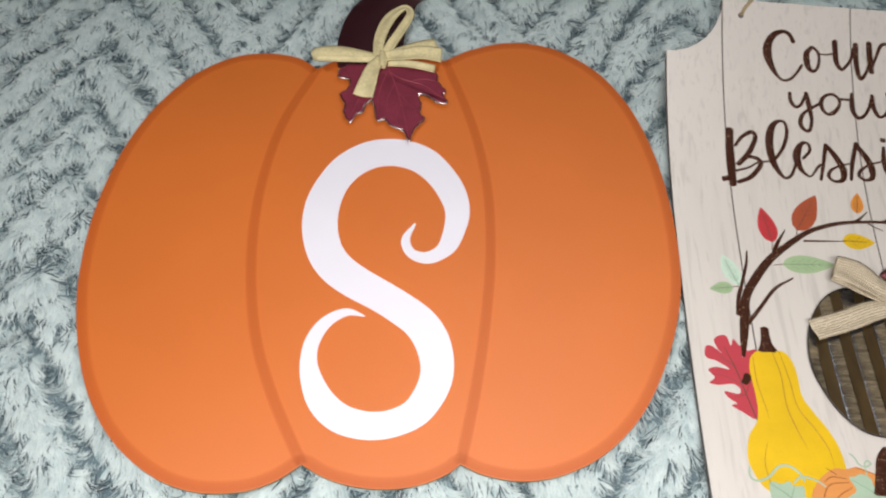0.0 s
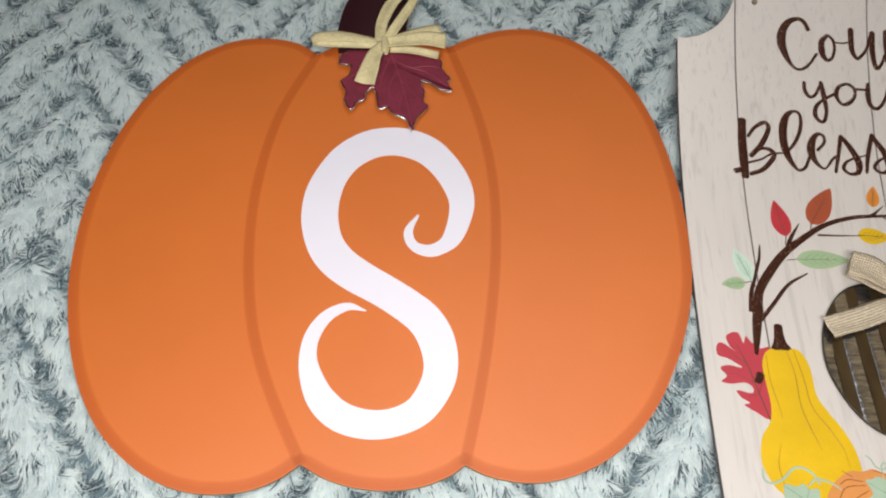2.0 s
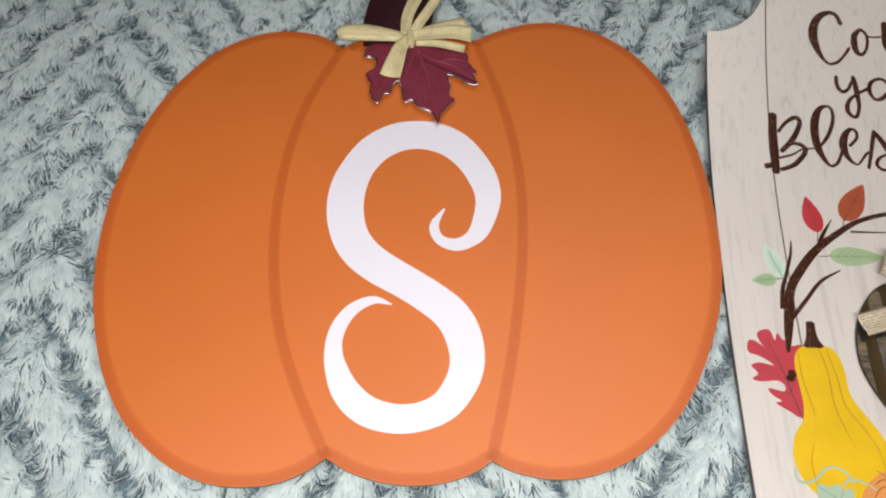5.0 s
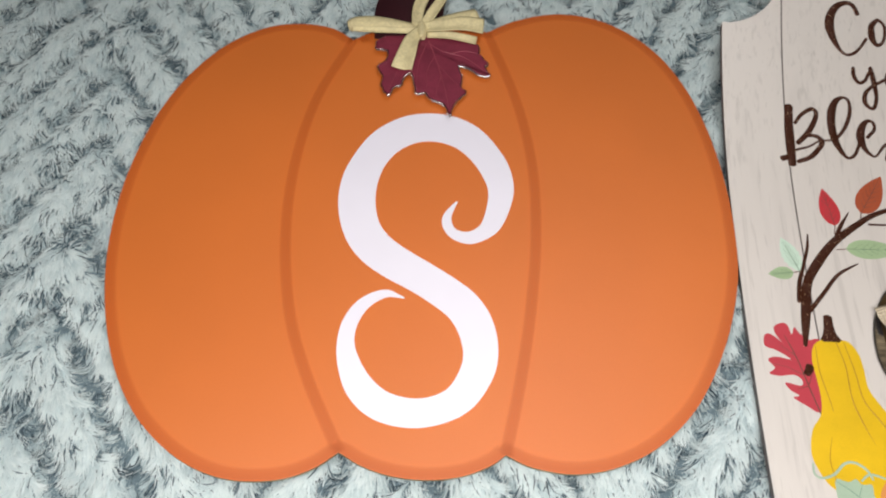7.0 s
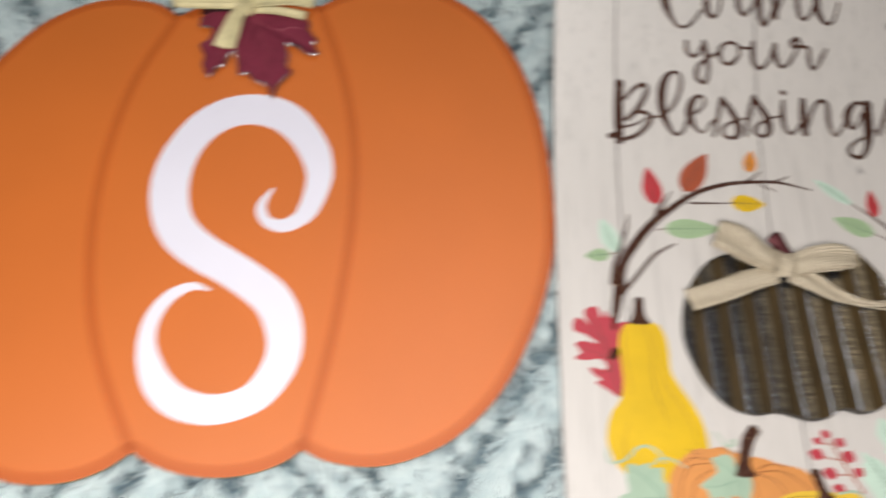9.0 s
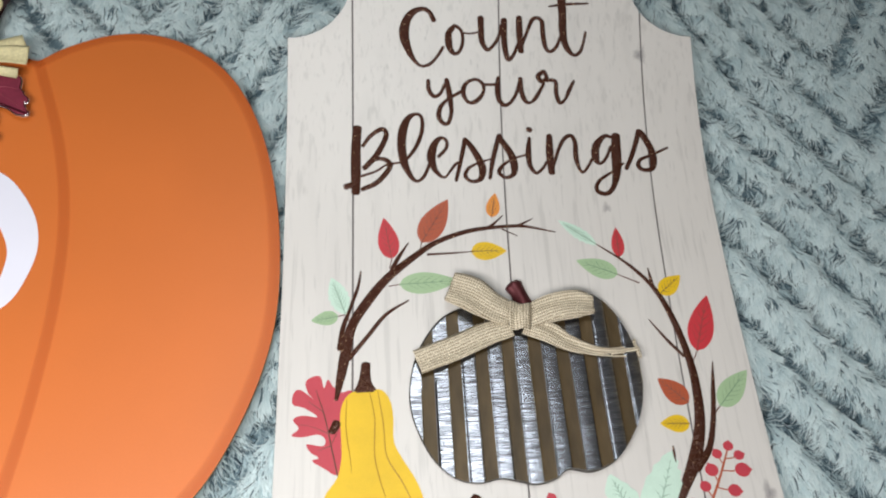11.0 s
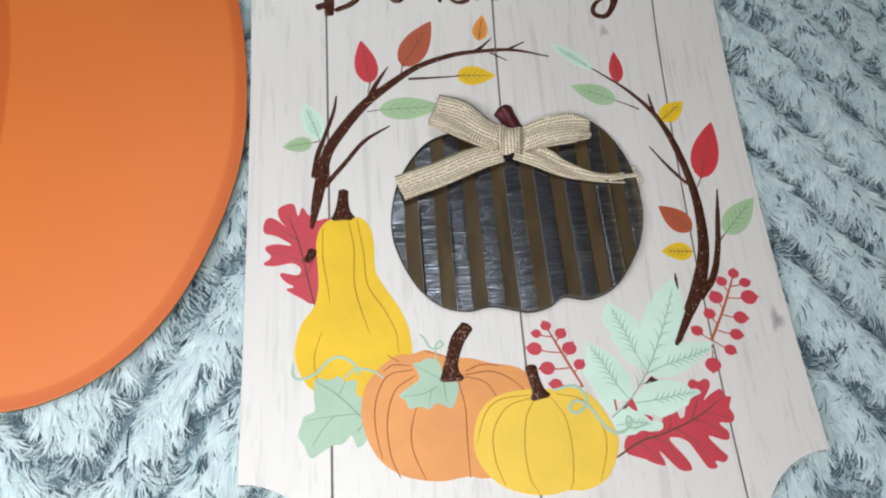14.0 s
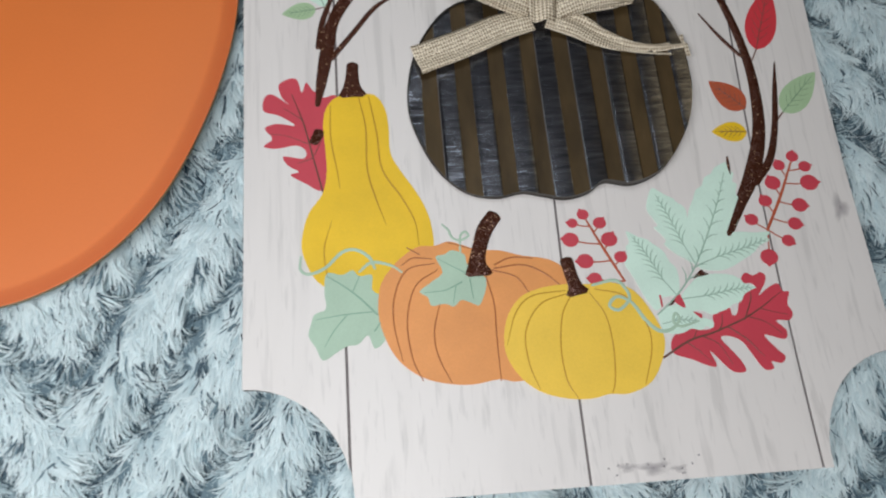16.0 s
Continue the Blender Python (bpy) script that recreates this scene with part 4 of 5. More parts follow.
berry_sprig([(27.6, -173.3, 1.2), (19.7, -156.0, 1.5), (11.2, -136.0, 0.9)],
    [(11.2, -136.0, 3.0), (5.0, -140.6, 2.7), (19.4, -141.1, 3.3), (2.8, -149.7, 4.1), (23.1, -150.4, 4.1), (8.8, -161.7, 4.1), (27.6, -160.3, 3.2), (12.4, -171.3, 3.4)])
berry_sprig([(109.4, -149.0, 1.5), (121.1, -129.9, 1.6), (132.7, -108.0, 1.0)],
    [(132.9, -107.0, 3.3), (124.2, -112.0, 3.2), (138.7, -113.3, 3.3), (118.3, -122.3, 4.2), (139.0, -122.9, 4.8), (111.8, -132.6, 3.5), (130.5, -135.8, 4.1), (101.8, -143.0, 3.4), (125.3, -146.3, 3.7), (119.2, -155.7, 3.4), (106.6, -164.3, 4.5)])
stroke("tendril", SAGE, [(10.4, -174.7, 1.4), (22.0, -172.7, 1.7), (27.0, -177.1, 1.7), (28.2, -182.9, 1.7), (22.2, -188.3, 1.7), (17.6, -185.8, 1.7), (22.0, -181.4, 1.7), (29.0, -184.7, 1.7), (35.0, -194.8, 2.0), (40.9, -200.2, 2.0), (47.5, -199.5, 1.7), (51.9, -194.7, 1.4), (50.2, -191.7, 1.4), (48.7, -196.2, 1.4), (52.4, -198.6, 1.4), (61.6, -196.4, 0.8)], level=2.0)
stroke("knot", GLITTER, [(95.8, -106.2, 1.0), (95.6, -110.5, 1.9), (95.6, -116.0, 0.6)], level=1.2)
# S of the pumpkin plaque
S_UPPER = [(19.9, 33.1, 1.5), (12.4, 18.0, 6.8), (16.4, 5.5, 8.1), (28.2, 0.9, 10.5), (39.3, 5.6, 12.0), (46.5, 14.5, 15.0), (52.3, 32.7, 17.9), (53.6, 47.6, 20.3), (49.4, 64.5, 23.3), (40.9, 80.6, 24.8), (28.8, 94.8, 27.4), (15.1, 102.5, 28.7), (-0.6, 105.3, 28.7), (-18.1, 102.1, 28.6), (-35.1, 90.6, 27.6), (-47.2, 72.9, 26.5), (-54.2, 52.4, 27.8), (-55.5, 30.5, 28.0), (-51.1, 9.4, 27.7), (-42.0, -6.5, 28.1)]
S_LOWER = [(-27.2, -19.5, 27.7), (-5.5, -33.1, 26.3), (11.6, -45.1, 26.4), (24.1, -56.3, 26.4), (32.3, -71.0, 25.9), (35.7, -89.7, 24.0), (32.3, -106.5, 22.6), (21.2, -123.6, 20.8), (5.3, -132.0, 19.7), (-12.7, -133.9, 20.1), (-31.5, -128.6, 20.6), (-45.0, -116.3, 19.3), (-53.2, -99.4, 15.2), (-56.2, -83.8, 11.8), (-53.7, -68.2, 10.8), (-44.7, -54.0, 9.2), (-30.6, -46.5, 6.2), (-17.2, -49.8, 0.9)]
monogram(S_UPPER + S_LOWER)
# plaque outline
LOBE_LEFT = [(-68.5, 201.3), (-88.3, 215.1), (-116.9, 219.7), (-146.8, 213.4), (-178.9, 190.4), (-206.6, 150.0), (-224.0, 103.0), (-233.3, 48.4), (-233.7, -4.1), (-227.0, -49.9), (-213.2, -94.3), (-194.2, -129.4), (-172.7, -153.0), (-147.7, -170.0), (-120.9, -178.3), (-91.9, -177.8), (-70.7, -170.6), (-55.6, -160.2)]
LOBE_FOOT = [(-55.6, -160.2), (-39.4, -169.4), (-18.8, -175.5), (3.4, -177.1), (23.8, -174.3), (40.7, -167.7), (50.3, -160.9)]
LOBE_RIGHT = [(50.3, -160.9), (66.9, -168.6), (93.0, -172.6), (119.9, -168.3), (148.1, -155.0), (174.8, -131.2), (195.8, -99.7), (214.0, -59.1), (225.1, -15.3), (228.5, 43.1), (224.0, 101.5), (211.9, 152.3), (191.8, 192.9), (163.7, 221.0), (133.2, 235.2), (101.5, 236.8), (69.4, 226.7), (47.1, 213.2)]
LOBE_TOP = [(47.1, 213.2), (22.3, 220.0), (-14.0, 222.2), (-44.8, 215.9), (-68.5, 201.3)]
SEAM_LEFT = [(-68.5, 201.3), (-94.1, 135.4), (-105.5, 69.0), (-106.2, 4.0), (-97.3, -59.1), (-81.2, -107.4), (-55.6, -160.2)]
SEAM_RIGHT = [(47.1, 213.2), (68.8, 137.4), (78.9, 70.5), (78.5, 4.7), (71.2, -59.1), (61.6, -112.1), (50.3, -160.9)]
STEM = [(-22.5, 203.1, 56.3), (-21.9, 233.3, 60.3), (-15.0, 267.4, 58.0), (3.3, 299.4, 45.2), (21.3, 312.1, 36.1)]
MAPLE = [(-40.6, 200.1), (-48.6, 186.7), (-38.4, 183.6), (-39.3, 172.5), (-46.0, 165.4), (-41.2, 154.1), (-42.1, 144.8), (-36.1, 133.8), (-30.9, 143.1), (-25.9, 145.0), (-23.4, 154.3), (-17.9, 158.8), (-14.7, 145.1), (-13.0, 136.0), (-6.1, 137.3), (-2.3, 131.2), (4.7, 127.7), (10.3, 123.6), (14.5, 113.0), (17.2, 122.5), (21.4, 129.7), (27.9, 138.3), (23.7, 143.8), (24.6, 155.0), (21.8, 167.0), (30.8, 164.6), (38.8, 157.8), (47.8, 156.6), (43.7, 166.7), (46.7, 170.0), (39.6, 181.6), (36.8, 193.4), (5.1, 200.9)]
MAPLE_VEINS = [[(-3.5, 194.0, 1.5), (1.6, 177.7, 1.4), (9.1, 146.1, 1.1), (14.0, 117.1, 0.5)],
    [(-3.5, 192.0, 1.2), (8.3, 183.0, 1.2), (27.5, 175.5, 0.9), (44.1, 160.4, 0.6)],
    [(-5.4, 190.7, 1.2), (-11.5, 167.8, 0.9), (-13.1, 139.6, 0.5)],
    [(-13.4, 184.0, 1.2), (-27.1, 164.4, 0.8), (-35.8, 138.1, 0.5)],
    [(-15.9, 187.2, 1.2), (-29.9, 175.9, 0.9), (-43.6, 164.1, 0.6)],
    [(3.7, 168.7, 0.9), (14.2, 153.6, 0.7), (25.5, 138.9, 0.4)],
    [(1.6, 177.7, 0.9), (-4.7, 158.4, 0.7), (-4.3, 139.7, 0.4)],
    [(7.2, 153.5, 0.8), (4.1, 139.9, 0.6), (3.3, 130.1, 0.3)],
    [(15.5, 180.5, 0.9), (26.6, 183.3, 0.7), (37.2, 180.9, 0.5)]]
RAFFIA.append([(-12.2, 207.1, 9.9), (-28.4, 209.5, 12.5), (-48.8, 211.5, 16.0), (-66.0, 210.5, 15.0), (-73.0, 208.5, 9.0)])
RAFFIA.append([(-10.1, 204.0, 8.0), (-28.2, 202.3, 6.0), (-48.3, 202.0, 6.0), (-70.3, 203.6, 4.0)])
RAFFIA.append([(-10.1, 206.4, 10.5), (12.1, 208.6, 13.0), (27.3, 210.5, 15.5), (43.5, 209.5, 17.0)])
RAFFIA.append([(-8.2, 209.3, 8.7), (17.1, 218.3, 11.5), (38.7, 226.0, 14.5)])
RAFFIA.append([(-14.2, 209.2, 8.7), (-12.3, 232.3, 10.9), (-4.0, 256.3, 11.9), (9.5, 270.4, 8.0), (14.9, 261.3, 7.3), (8.2, 243.8, 8.4), (-2.3, 221.5, 8.9), (-8.1, 207.1, 7.5)])
RAFFIA.append([(-10.1, 205.0, 8.7), (-17.8, 190.9, 12.2), (-22.1, 172.5, 15.5), (-25.6, 158.5, 17.6)])
RAFFIA.append([(-5.0, 199.5, 4.9), (14.6, 197.7, 6.8), (37.2, 193.9, 8.0)])
# galvanised pumpkin and its bow
GALVANISED = [(0.7, -3.4), (13.8, -2.3), (31.5, 5.0), (48.6, 6.5), (65.9, -5.3), (77.4, -28.5), (81.5, -55.1), (78.0, -78.6), (69.3, -97.5), (55.9, -113.7), (39.2, -121.0), (24.1, -119.0), (14.9, -124.7), (2.7, -127.7), (-8.7, -125.5), (-20.2, -123.3), (-33.6, -125.5), (-48.2, -122.1), (-60.6, -111.0), (-69.6, -94.4), (-75.3, -73.8), (-73.5, -51.0), (-66.3, -31.5), (-52.9, -13.6), (-37.9, -5.6), (-19.5, -3.0)]
METAL_STEM = [(0.8, 12.0, 14.0), (4.4, 4.8, 11.5), (7.9, -5.1, 13.5)]
LOOP_LEFT = [(-3.1, -12.4, 17.4), (-17.1, -7.3, 19.8), (-30.8, 1.6, 23.9), (-45.6, 8.0, 21.5)]
LOOP_RIGHT = [(7.5, -14.7, 15.9), (24.5, -9.6, 18.5), (41.4, -7.4, 18.6), (54.3, -7.6, 13.0)]
TAIL_LEFT = [(-4.0, -21.4, 13.4), (-22.3, -26.3, 17.1), (-44.2, -35.8, 17.6), (-69.7, -45.3, 17.2)]
TAIL_RIGHT = [(5.1, -19.9, 14.2), (20.7, -25.9, 15.0), (34.2, -34.3, 11.8), (51.4, -40.3, 7.5), (65.8, -41.5, 7.0), (76.0, -40.3, 10.0), (83.0, -38.8, 14.0)]
KNOT = [(3.0, -5.1, 14.4), (1.4, -14.6, 15.8), (1.4, -24.7, 14.1)]
ROPE = [(-95.1, 247.2, 2.6), (-91.5, 253.5, 3.1), (-85.3, 261.1, 3.1), (-77.5, 270.8, 3.1)]
METAL_EDGE = -58.2



def soft_spot(x, y, rx, ry, peak):
    """Faint grey knot or scuff that fades out."""
    bm = bmesh.new()
    tone_value = bm.verts.layers.float.new("spray")
    rings = []
    for f, a in ((0.05, peak), (0.45, peak * 0.7), (0.75, peak * 0.3), (1.0, 0.0)):
        ring = []
        for k in range(18):
            ang = k / 18 * 2 * math.pi
            wob = 1 + 0.25 * math.sin(3 * ang + x) + 0.15 * math.sin(5 * ang + y)
            v = bm.verts.new(((x + rx * f * wob * math.cos(ang)) * MM, (y + ry * f * wob * math.sin(ang)) * MM, 0.00008))
            v[tone_value] = a
            ring.append(v)
        rings.append(ring)
    bm.faces.new(rings[0])
    for lo, hi in zip(rings, rings[1:]):
        for k in range(18):
            bm.faces.new((lo[k], hi[k], hi[(k + 1) % 18], lo[(k + 1) % 18]))
    part("knot", bm, SCUFF, sign, "faint grey knot in the whitewash")


for spot in ((153, -138, 5, 8, 0.5), (118, 203, 6, 7, 0.45), (25, -265, 8, 3.5, 0.5), (13, -264, 5, 2.5, 0.4), (78, 75, 4, 5, 0.35), (37, -266, 5, 2.0, 0.35),
             *[(random.uniform(2, 48), random.uniform(-269, -260), 0.8, 0.7, 0.6) for _ in range(12)]):
    soft_spot(*spot)

# ---- galvanised pumpkin ----
loop = spline(GALVANISED, True, 6)
xs = np.linspace(min(q.x for q in loop) + 0.3, max(q.x for q in loop) - 0.3, 260)
bm = bmesh.new()
prev = None
PITCH, EDGE = 18.6, METAL_EDGE
mid = sum(q.y for q in loop) / len(loop)
for x in xs:
    ys = []
    for a, b in zip(loop, loop[1:] + loop[:1]):
        if (a.x - x) * (b.x - x) <= 0 and a.x != b.x:
            ys.append(a.y + (b.y - a.y) * (x - a.x) / (b.x - a.x))
    y0, y1 = min(ys), max(ys)
    f = ((x - EDGE) / PITCH) % 1.0
    tilt = 0.044 * (x - xs.mean())
    z = 3.8 + tilt + 0.25 * max(0.0, min(1.0, f / 0.05, (0.53 - f) / 0.05)) + 0.05 * math.sin(f * 2 * math.pi)
    row = [bm.verts.new((x * MM, y0 * MM, 0.0006))]
    row += [bm.verts.new((x * MM, (y0 + (y1 - y0) * k / 12) * MM, max(0.8, z - 0.036 * ((y0 + (y1 - y0) * k / 12) - mid)) * MM)) for k in range(13)]
    row.append(bm.verts.new((x * MM, y1 * MM, 0.0006)))
    if prev:
        for k in range(len(row) - 1):
            face = bm.faces.new((prev[k], row[k], row[k + 1], prev[k + 1]))
            face.material_index = 3 if k in (0, len(row) - 2) else 2 if f > 0.98 else int(not 0.0 < f < 0.53)
    prev = row
metal_pumpkin = part("corrugated_pumpkin", bm, GALV, sign, "corrugated galvanised metal pumpkin with brown stripes")
metal_pumpkin.data.materials.append(BROWN_STRIPE)
metal_pumpkin.data.materials.append(FOLD)
metal_pumpkin.data.materials.append(RIM_STEEL)
bm = bmesh.new()
ribbon(bm, [(q.x, q.y, 0.9) for q in loop] + [(loop[0].x, loop[0].y, 0.9)], 1.6, 1.6, steps=1, caps=False)
part("rim", bm, RIM_STEEL, metal_pumpkin, "dull grey turned rim")
bm = bmesh.new()
ribbon(bm, METAL_STEM, 1.5, 4.5)
part("stem", bm, GALV_STEM, metal_pumpkin, "rusty brown metal stem")


def cloth(name, points, z_of, sag=0.6, fold=0.0, parent=None, label=""):
    """Strip of ribbon, points (x, y, width), with its height along t from z_of; woven UVs in millimetres."""
    bm = bmesh.new()
    uv = bm.loops.layers.uv.new("UVMap")
    line = spline(points, steps=10)
    rows, dist = [], 0.0
    n = len(line)
    for i, q in enumerate(line):
        t = (line[min(i + 1, n - 1)] - line[max(i - 1, 0)]).xy.normalized()
        s = Vector((-t.y, t.x)) * q.z * 0.5
        if i:
            dist += (q.xy - line[i - 1].xy).length
        row = []
        for k in range(9):
            f = k / 4 - 1
            z = z_of(i / (n - 1)) + sag * math.cos(f * 4.2 + i * 0.12) + fold * math.cos(f * 8)
            row.append((bm.verts.new(((q.x + s.x * f) * MM, (q.y + s.y * f) * MM, z * MM)), dist, f * q.z * 0.5))
        rows.append(row)
    for a, b in zip(rows, rows[1:]):
        for k in range(8):
            corners = (a[k + 1], a[k], b[k], b[k + 1])
            face = bm.faces.new([c[0] for c in corners])
            face.smooth = True
            for lp, c in zip(face.loops, corners):
                lp[uv].uv = (c[1] * 0.20, c[2] * 0.155)
    ob = part(name, bm, BURLAP, parent, label)
    solid = ob.modifiers.new("thickness", "SOLIDIFY")
    solid.thickness = 0.0006
    return ob


bow = tagged(new("burlap_bow"), "gold-shot burlap ribbon bow tied on the metal pumpkin", "bow")
bow.matrix_world = SIGN_POSE
bent_things.append(bow)
cloth("tail", TAIL_LEFT, lambda t: 7.5 - 1.5 * t, 0.8, 0.2, bow)
cloth("tail", TAIL_RIGHT, lambda t: 7.5 - 1.5 * t, 0.8, 0.4, bow)
for pts_loop in (LOOP_LEFT, LOOP_RIGHT):
    cloth("loop", pts_loop, lambda t: 9 + 5 * math.sin(t * 2.6), 0.9, 0.3, bow)
    cloth("loop_underside", pts_loop, lambda t: 7.5 + 2 * t, 0.4, 0.1, bow)
cloth("knot", KNOT, lambda t: 10 + 3.5 * math.sin(t * math.pi), -1.6, 0.3, bow)

# twine hanger
bm = bmesh.new()
for ph in (0, math.pi):
    prev = None
    line = spline(ROPE, steps=10)
    for i, q in enumerate(line):
        c = Vector((q.x + 0.9 * math.cos(i * 0.8 + ph), q.y + 0.4 * math.sin(i * 0.8 + ph), 1.6 + 0.8 * math.sin(i * 0.8 + ph)))
        ring = [bm.verts.new(Vector((c.x + 1.0 * math.cos(a), c.y + 0.6 * math.sin(a), c.z + 0.9 * math.sin(a))) * MM) for a in np.linspace(0, 2 * math.pi, 6, endpoint=False)]
        if prev:
            for k in range(6):
                bm.faces.new((prev[k], prev[(k + 1) % 6], ring[(k + 1) % 6], ring[k])).smooth = True
        prev = ring
part("twine_hanger", bm, TWINE, sign, "pale jute twine through a drilled hole")
bm = bmesh.new()
hx, hy = ROPE[0][:2]
# no hole is cut: a dark disc paints the shade inside it
slab(bm, [(hx + 2.6 * math.cos(a), hy + 2.6 * math.sin(a)) for a in np.linspace(0, 2 * math.pi, 16, endpoint=False)], 0.0, 0.15)
part("hole", bm, GROOVE, sign, "dark disc in place of the drilled hole's shaded inside")

# ---- pumpkin plaque ----
rim = []
for run in (LOBE_LEFT, LOBE_FOOT, LOBE_RIGHT, LOBE_TOP):
    rim += [q.xy for q in spline(run, steps=6)[:-1]]
bm = bmesh.new()
slab(bm, rim, -3.0, -0.6)
part("backing", bm, RIM, plaque, "olive-grey raw edge")
bm = bmesh.new()
slab(bm, rim, -0.6, 0.0, 0.15)
part("face", bm, ORANGE, plaque)


def spray_band(line, inner, outer, peak, label):
    """Airbrushed band along a line, fading to both sides."""
    bm = bmesh.new()
    tone_value = bm.verts.layers.float.new("spray")
    prev = None
    n = len(line)
    cuts = [(-outer, 0), (-outer * 0.72, peak * 0.75), (-outer * 0.4, peak), (inner * 0.4, peak), (inner * 0.72, peak * 0.75), (inner, 0)]
    for i, q in enumerate(line):
        t = (line[min(i + 1, n - 1)] - line[max(i - 1, 0)]).normalized()
        s = Vector((-t.y, t.x))
        row = []
        for d, f in cuts:
            v = bm.verts.new(((q.x + s.x * d) * MM, (q.y + s.y * d) * MM, 0.00022))
            v[tone_value] = f
            row.append(v)
        if prev:
            for k in range(len(row) - 1):
                bm.faces.new((prev[k + 1], prev[k], row[k], row[k + 1]))
        prev = row
    part("painted_shade", bm, SPRAY, plaque, label)


for seam in (SEAM_LEFT, SEAM_RIGHT):
    spray_band([q.xy for q in spline(seam, steps=6)], 4.7, 4.7, 0.21, "darker orange painted rib line")
rim_ccw = rim if area(rim) > 0 else rim[::-1]
spray_band([Vector(q) for q in inset(rim_ccw, 0.3)], 8.5, 0.05, 0.23, "darker orange painted rim")

bm = bmesh.new()
ribbon(bm, STEM, 0.0, 5.0)
part("stem", bm, MAROON, plaque, "dark maroon curved stem")

loop = [q.xy + Vector((0.5 * math.sin(k * 2.6), 0.6 * math.cos(k * 3.0))) for k, q in enumerate(spline(MAPLE, True, 4))]
if area(loop) < 0:
    loop = loop[::-1]
bm = bmesh.new()
slab(bm, inset(loop, 0.6), 5.4, 7.0, 0.4)
maple = part("maple_leaf", bm, PLUM, plaque, "plum foil maple leaf with bright folded edge")
bm = bmesh.new()
ring = inset(loop, 0.0)
rim_pts = [(q[0], q[1], 1.5) for q in ring] + [(ring[0][0], ring[0][1], 1.5)]
ribbon(bm, rim_pts, 4.6, 1.5, steps=1, caps=False)
part("folded_edge", bm, STEEL, maple, "shiny folded steel edge")
for rib in MAPLE_VEINS:
    bm = bmesh.new()
    ribbon(bm, rib, 6.9, 0.5)
    part("vein", bm, PLUM_VEIN, maple, "paler raised vein")

raffia_bow = tagged(new("raffia_bow"), "pale straw raffia bow tied over the pumpkin stem", "bow")
for i, strip in enumerate(RAFFIA):
    bm = bmesh.new()
    line = spline(strip, steps=8)
    prev = None
    n = len(line)
    lift = 9.0 + 0.9 * (i % 3)
    for j, q in enumerate(line):
        t = (line[min(j + 1, n - 1)] - line[max(j - 1, 0)]).xy.normalized()
        s = Vector((-t.y, t.x)) * q.z * 0.5
        row = []
        for k in range(9):
            f = k / 4 - 1
            z = lift + 2.0 * math.sin(math.pi * j / n) + 1.0 * math.cos(f * 2.6 + i * 1.7 + j * 0.05) + 0.16 * math.cos(f * 11 + j * 0.2)
            row.append(bm.verts.new(((q.x + s.x * f) * MM, (q.y + s.y * f) * MM, z * MM)))
        if prev:
            for k in range(8):
                bm.faces.new((prev[k + 1], prev[k], row[k], row[k + 1])).smooth = True
        prev = row
    ob = part("raffia_strip", bm, RAFFIA_STRAW, raffia_bow)
    ob.modifiers.new("thickness", "SOLIDIFY").thickness = 0.0006
bm = bmesh.new()
kx, ky = RAFFIA[1][0][:2]
ribbon(bm, [(kx, ky + 6, 8), (kx + 0.5, ky, 9), (kx, ky - 9, 7)], 9.0, 5.0)
part("knot", bm, RAFFIA_STRAW, raffia_bow)

# ---- bed and plush blanket ----
X0, X1, Y0, Y1 = -0.62, 0.98, -0.50, 0.62
bm = bmesh.new()
bmesh.ops.create_cube(bm, size=1)
for v in bm.verts:
    v.co = Vector(((X0 + X1) / 2 + v.co.x * (X1 - X0 - 0.04), (Y0 + Y1) / 2 + v.co.y * (Y1 - Y0 - 0.04), -0.338 + v.co.z * 0.564))
bmesh.ops.bevel(bm, geom=bm.edges[:], offset=0.05, segments=4, affect="EDGES")
tagged(part("bed", bm, PLASTER, None), "pale mattress under the plush blanket", "bed")

# turning points of the zigzag across the bed, and how steeply its ridges run between them
TURNS = (-0.70, -0.55, -0.41, -0.268, -0.140, -0.010, 0.125, 0.268, 0.410, 0.555, 0.708, 0.850, 1.0)
SLOPES = (1.6, -1.6, 1.6, -1.5, 1.7, -1.5, 1.4, -1.45, 1.335, -1.55, 1.35, -1.35)
STEPS = [0.0]
for k, (a, b) in enumerate(zip(TURNS, TURNS[1:])):
    STEPS.append(STEPS[-1] + (b - a) * SLOPES[k])
STEPS = [q - STEPS[3] for q in STEPS]


def chevron(x, y):
    """Phase across the zigzag ridges (0 in a valley, 0.5 on a crest) and the slope at which they run."""
    up = (np.interp(x - 0.005, TURNS, STEPS) + np.interp(x, TURNS, STEPS) + np.interp(x + 0.005, TURNS, STEPS)) / 3
    wob = 0.0028 * np.sin(x * 41 + y * 23 + 2 * np.sin(y * 31)) + 0.0022 * np.sin(x * 97 - y * 61 + 1.5 * np.sin(x * 53)) + 0.002 * np.sin(x * 210 + y * 170)
    pitch = np.interp(x, (-0.45, -0.2, 0.15, 0.7), (0.077, 0.075, 0.069, 0.075))
    slope = (np.interp(x + 0.006, TURNS, STEPS) - np.interp(x - 0.006, TURNS, STEPS)) / 0.012
    return ((y - up - 0.034 + wob) / pitch) % 1.0, slope


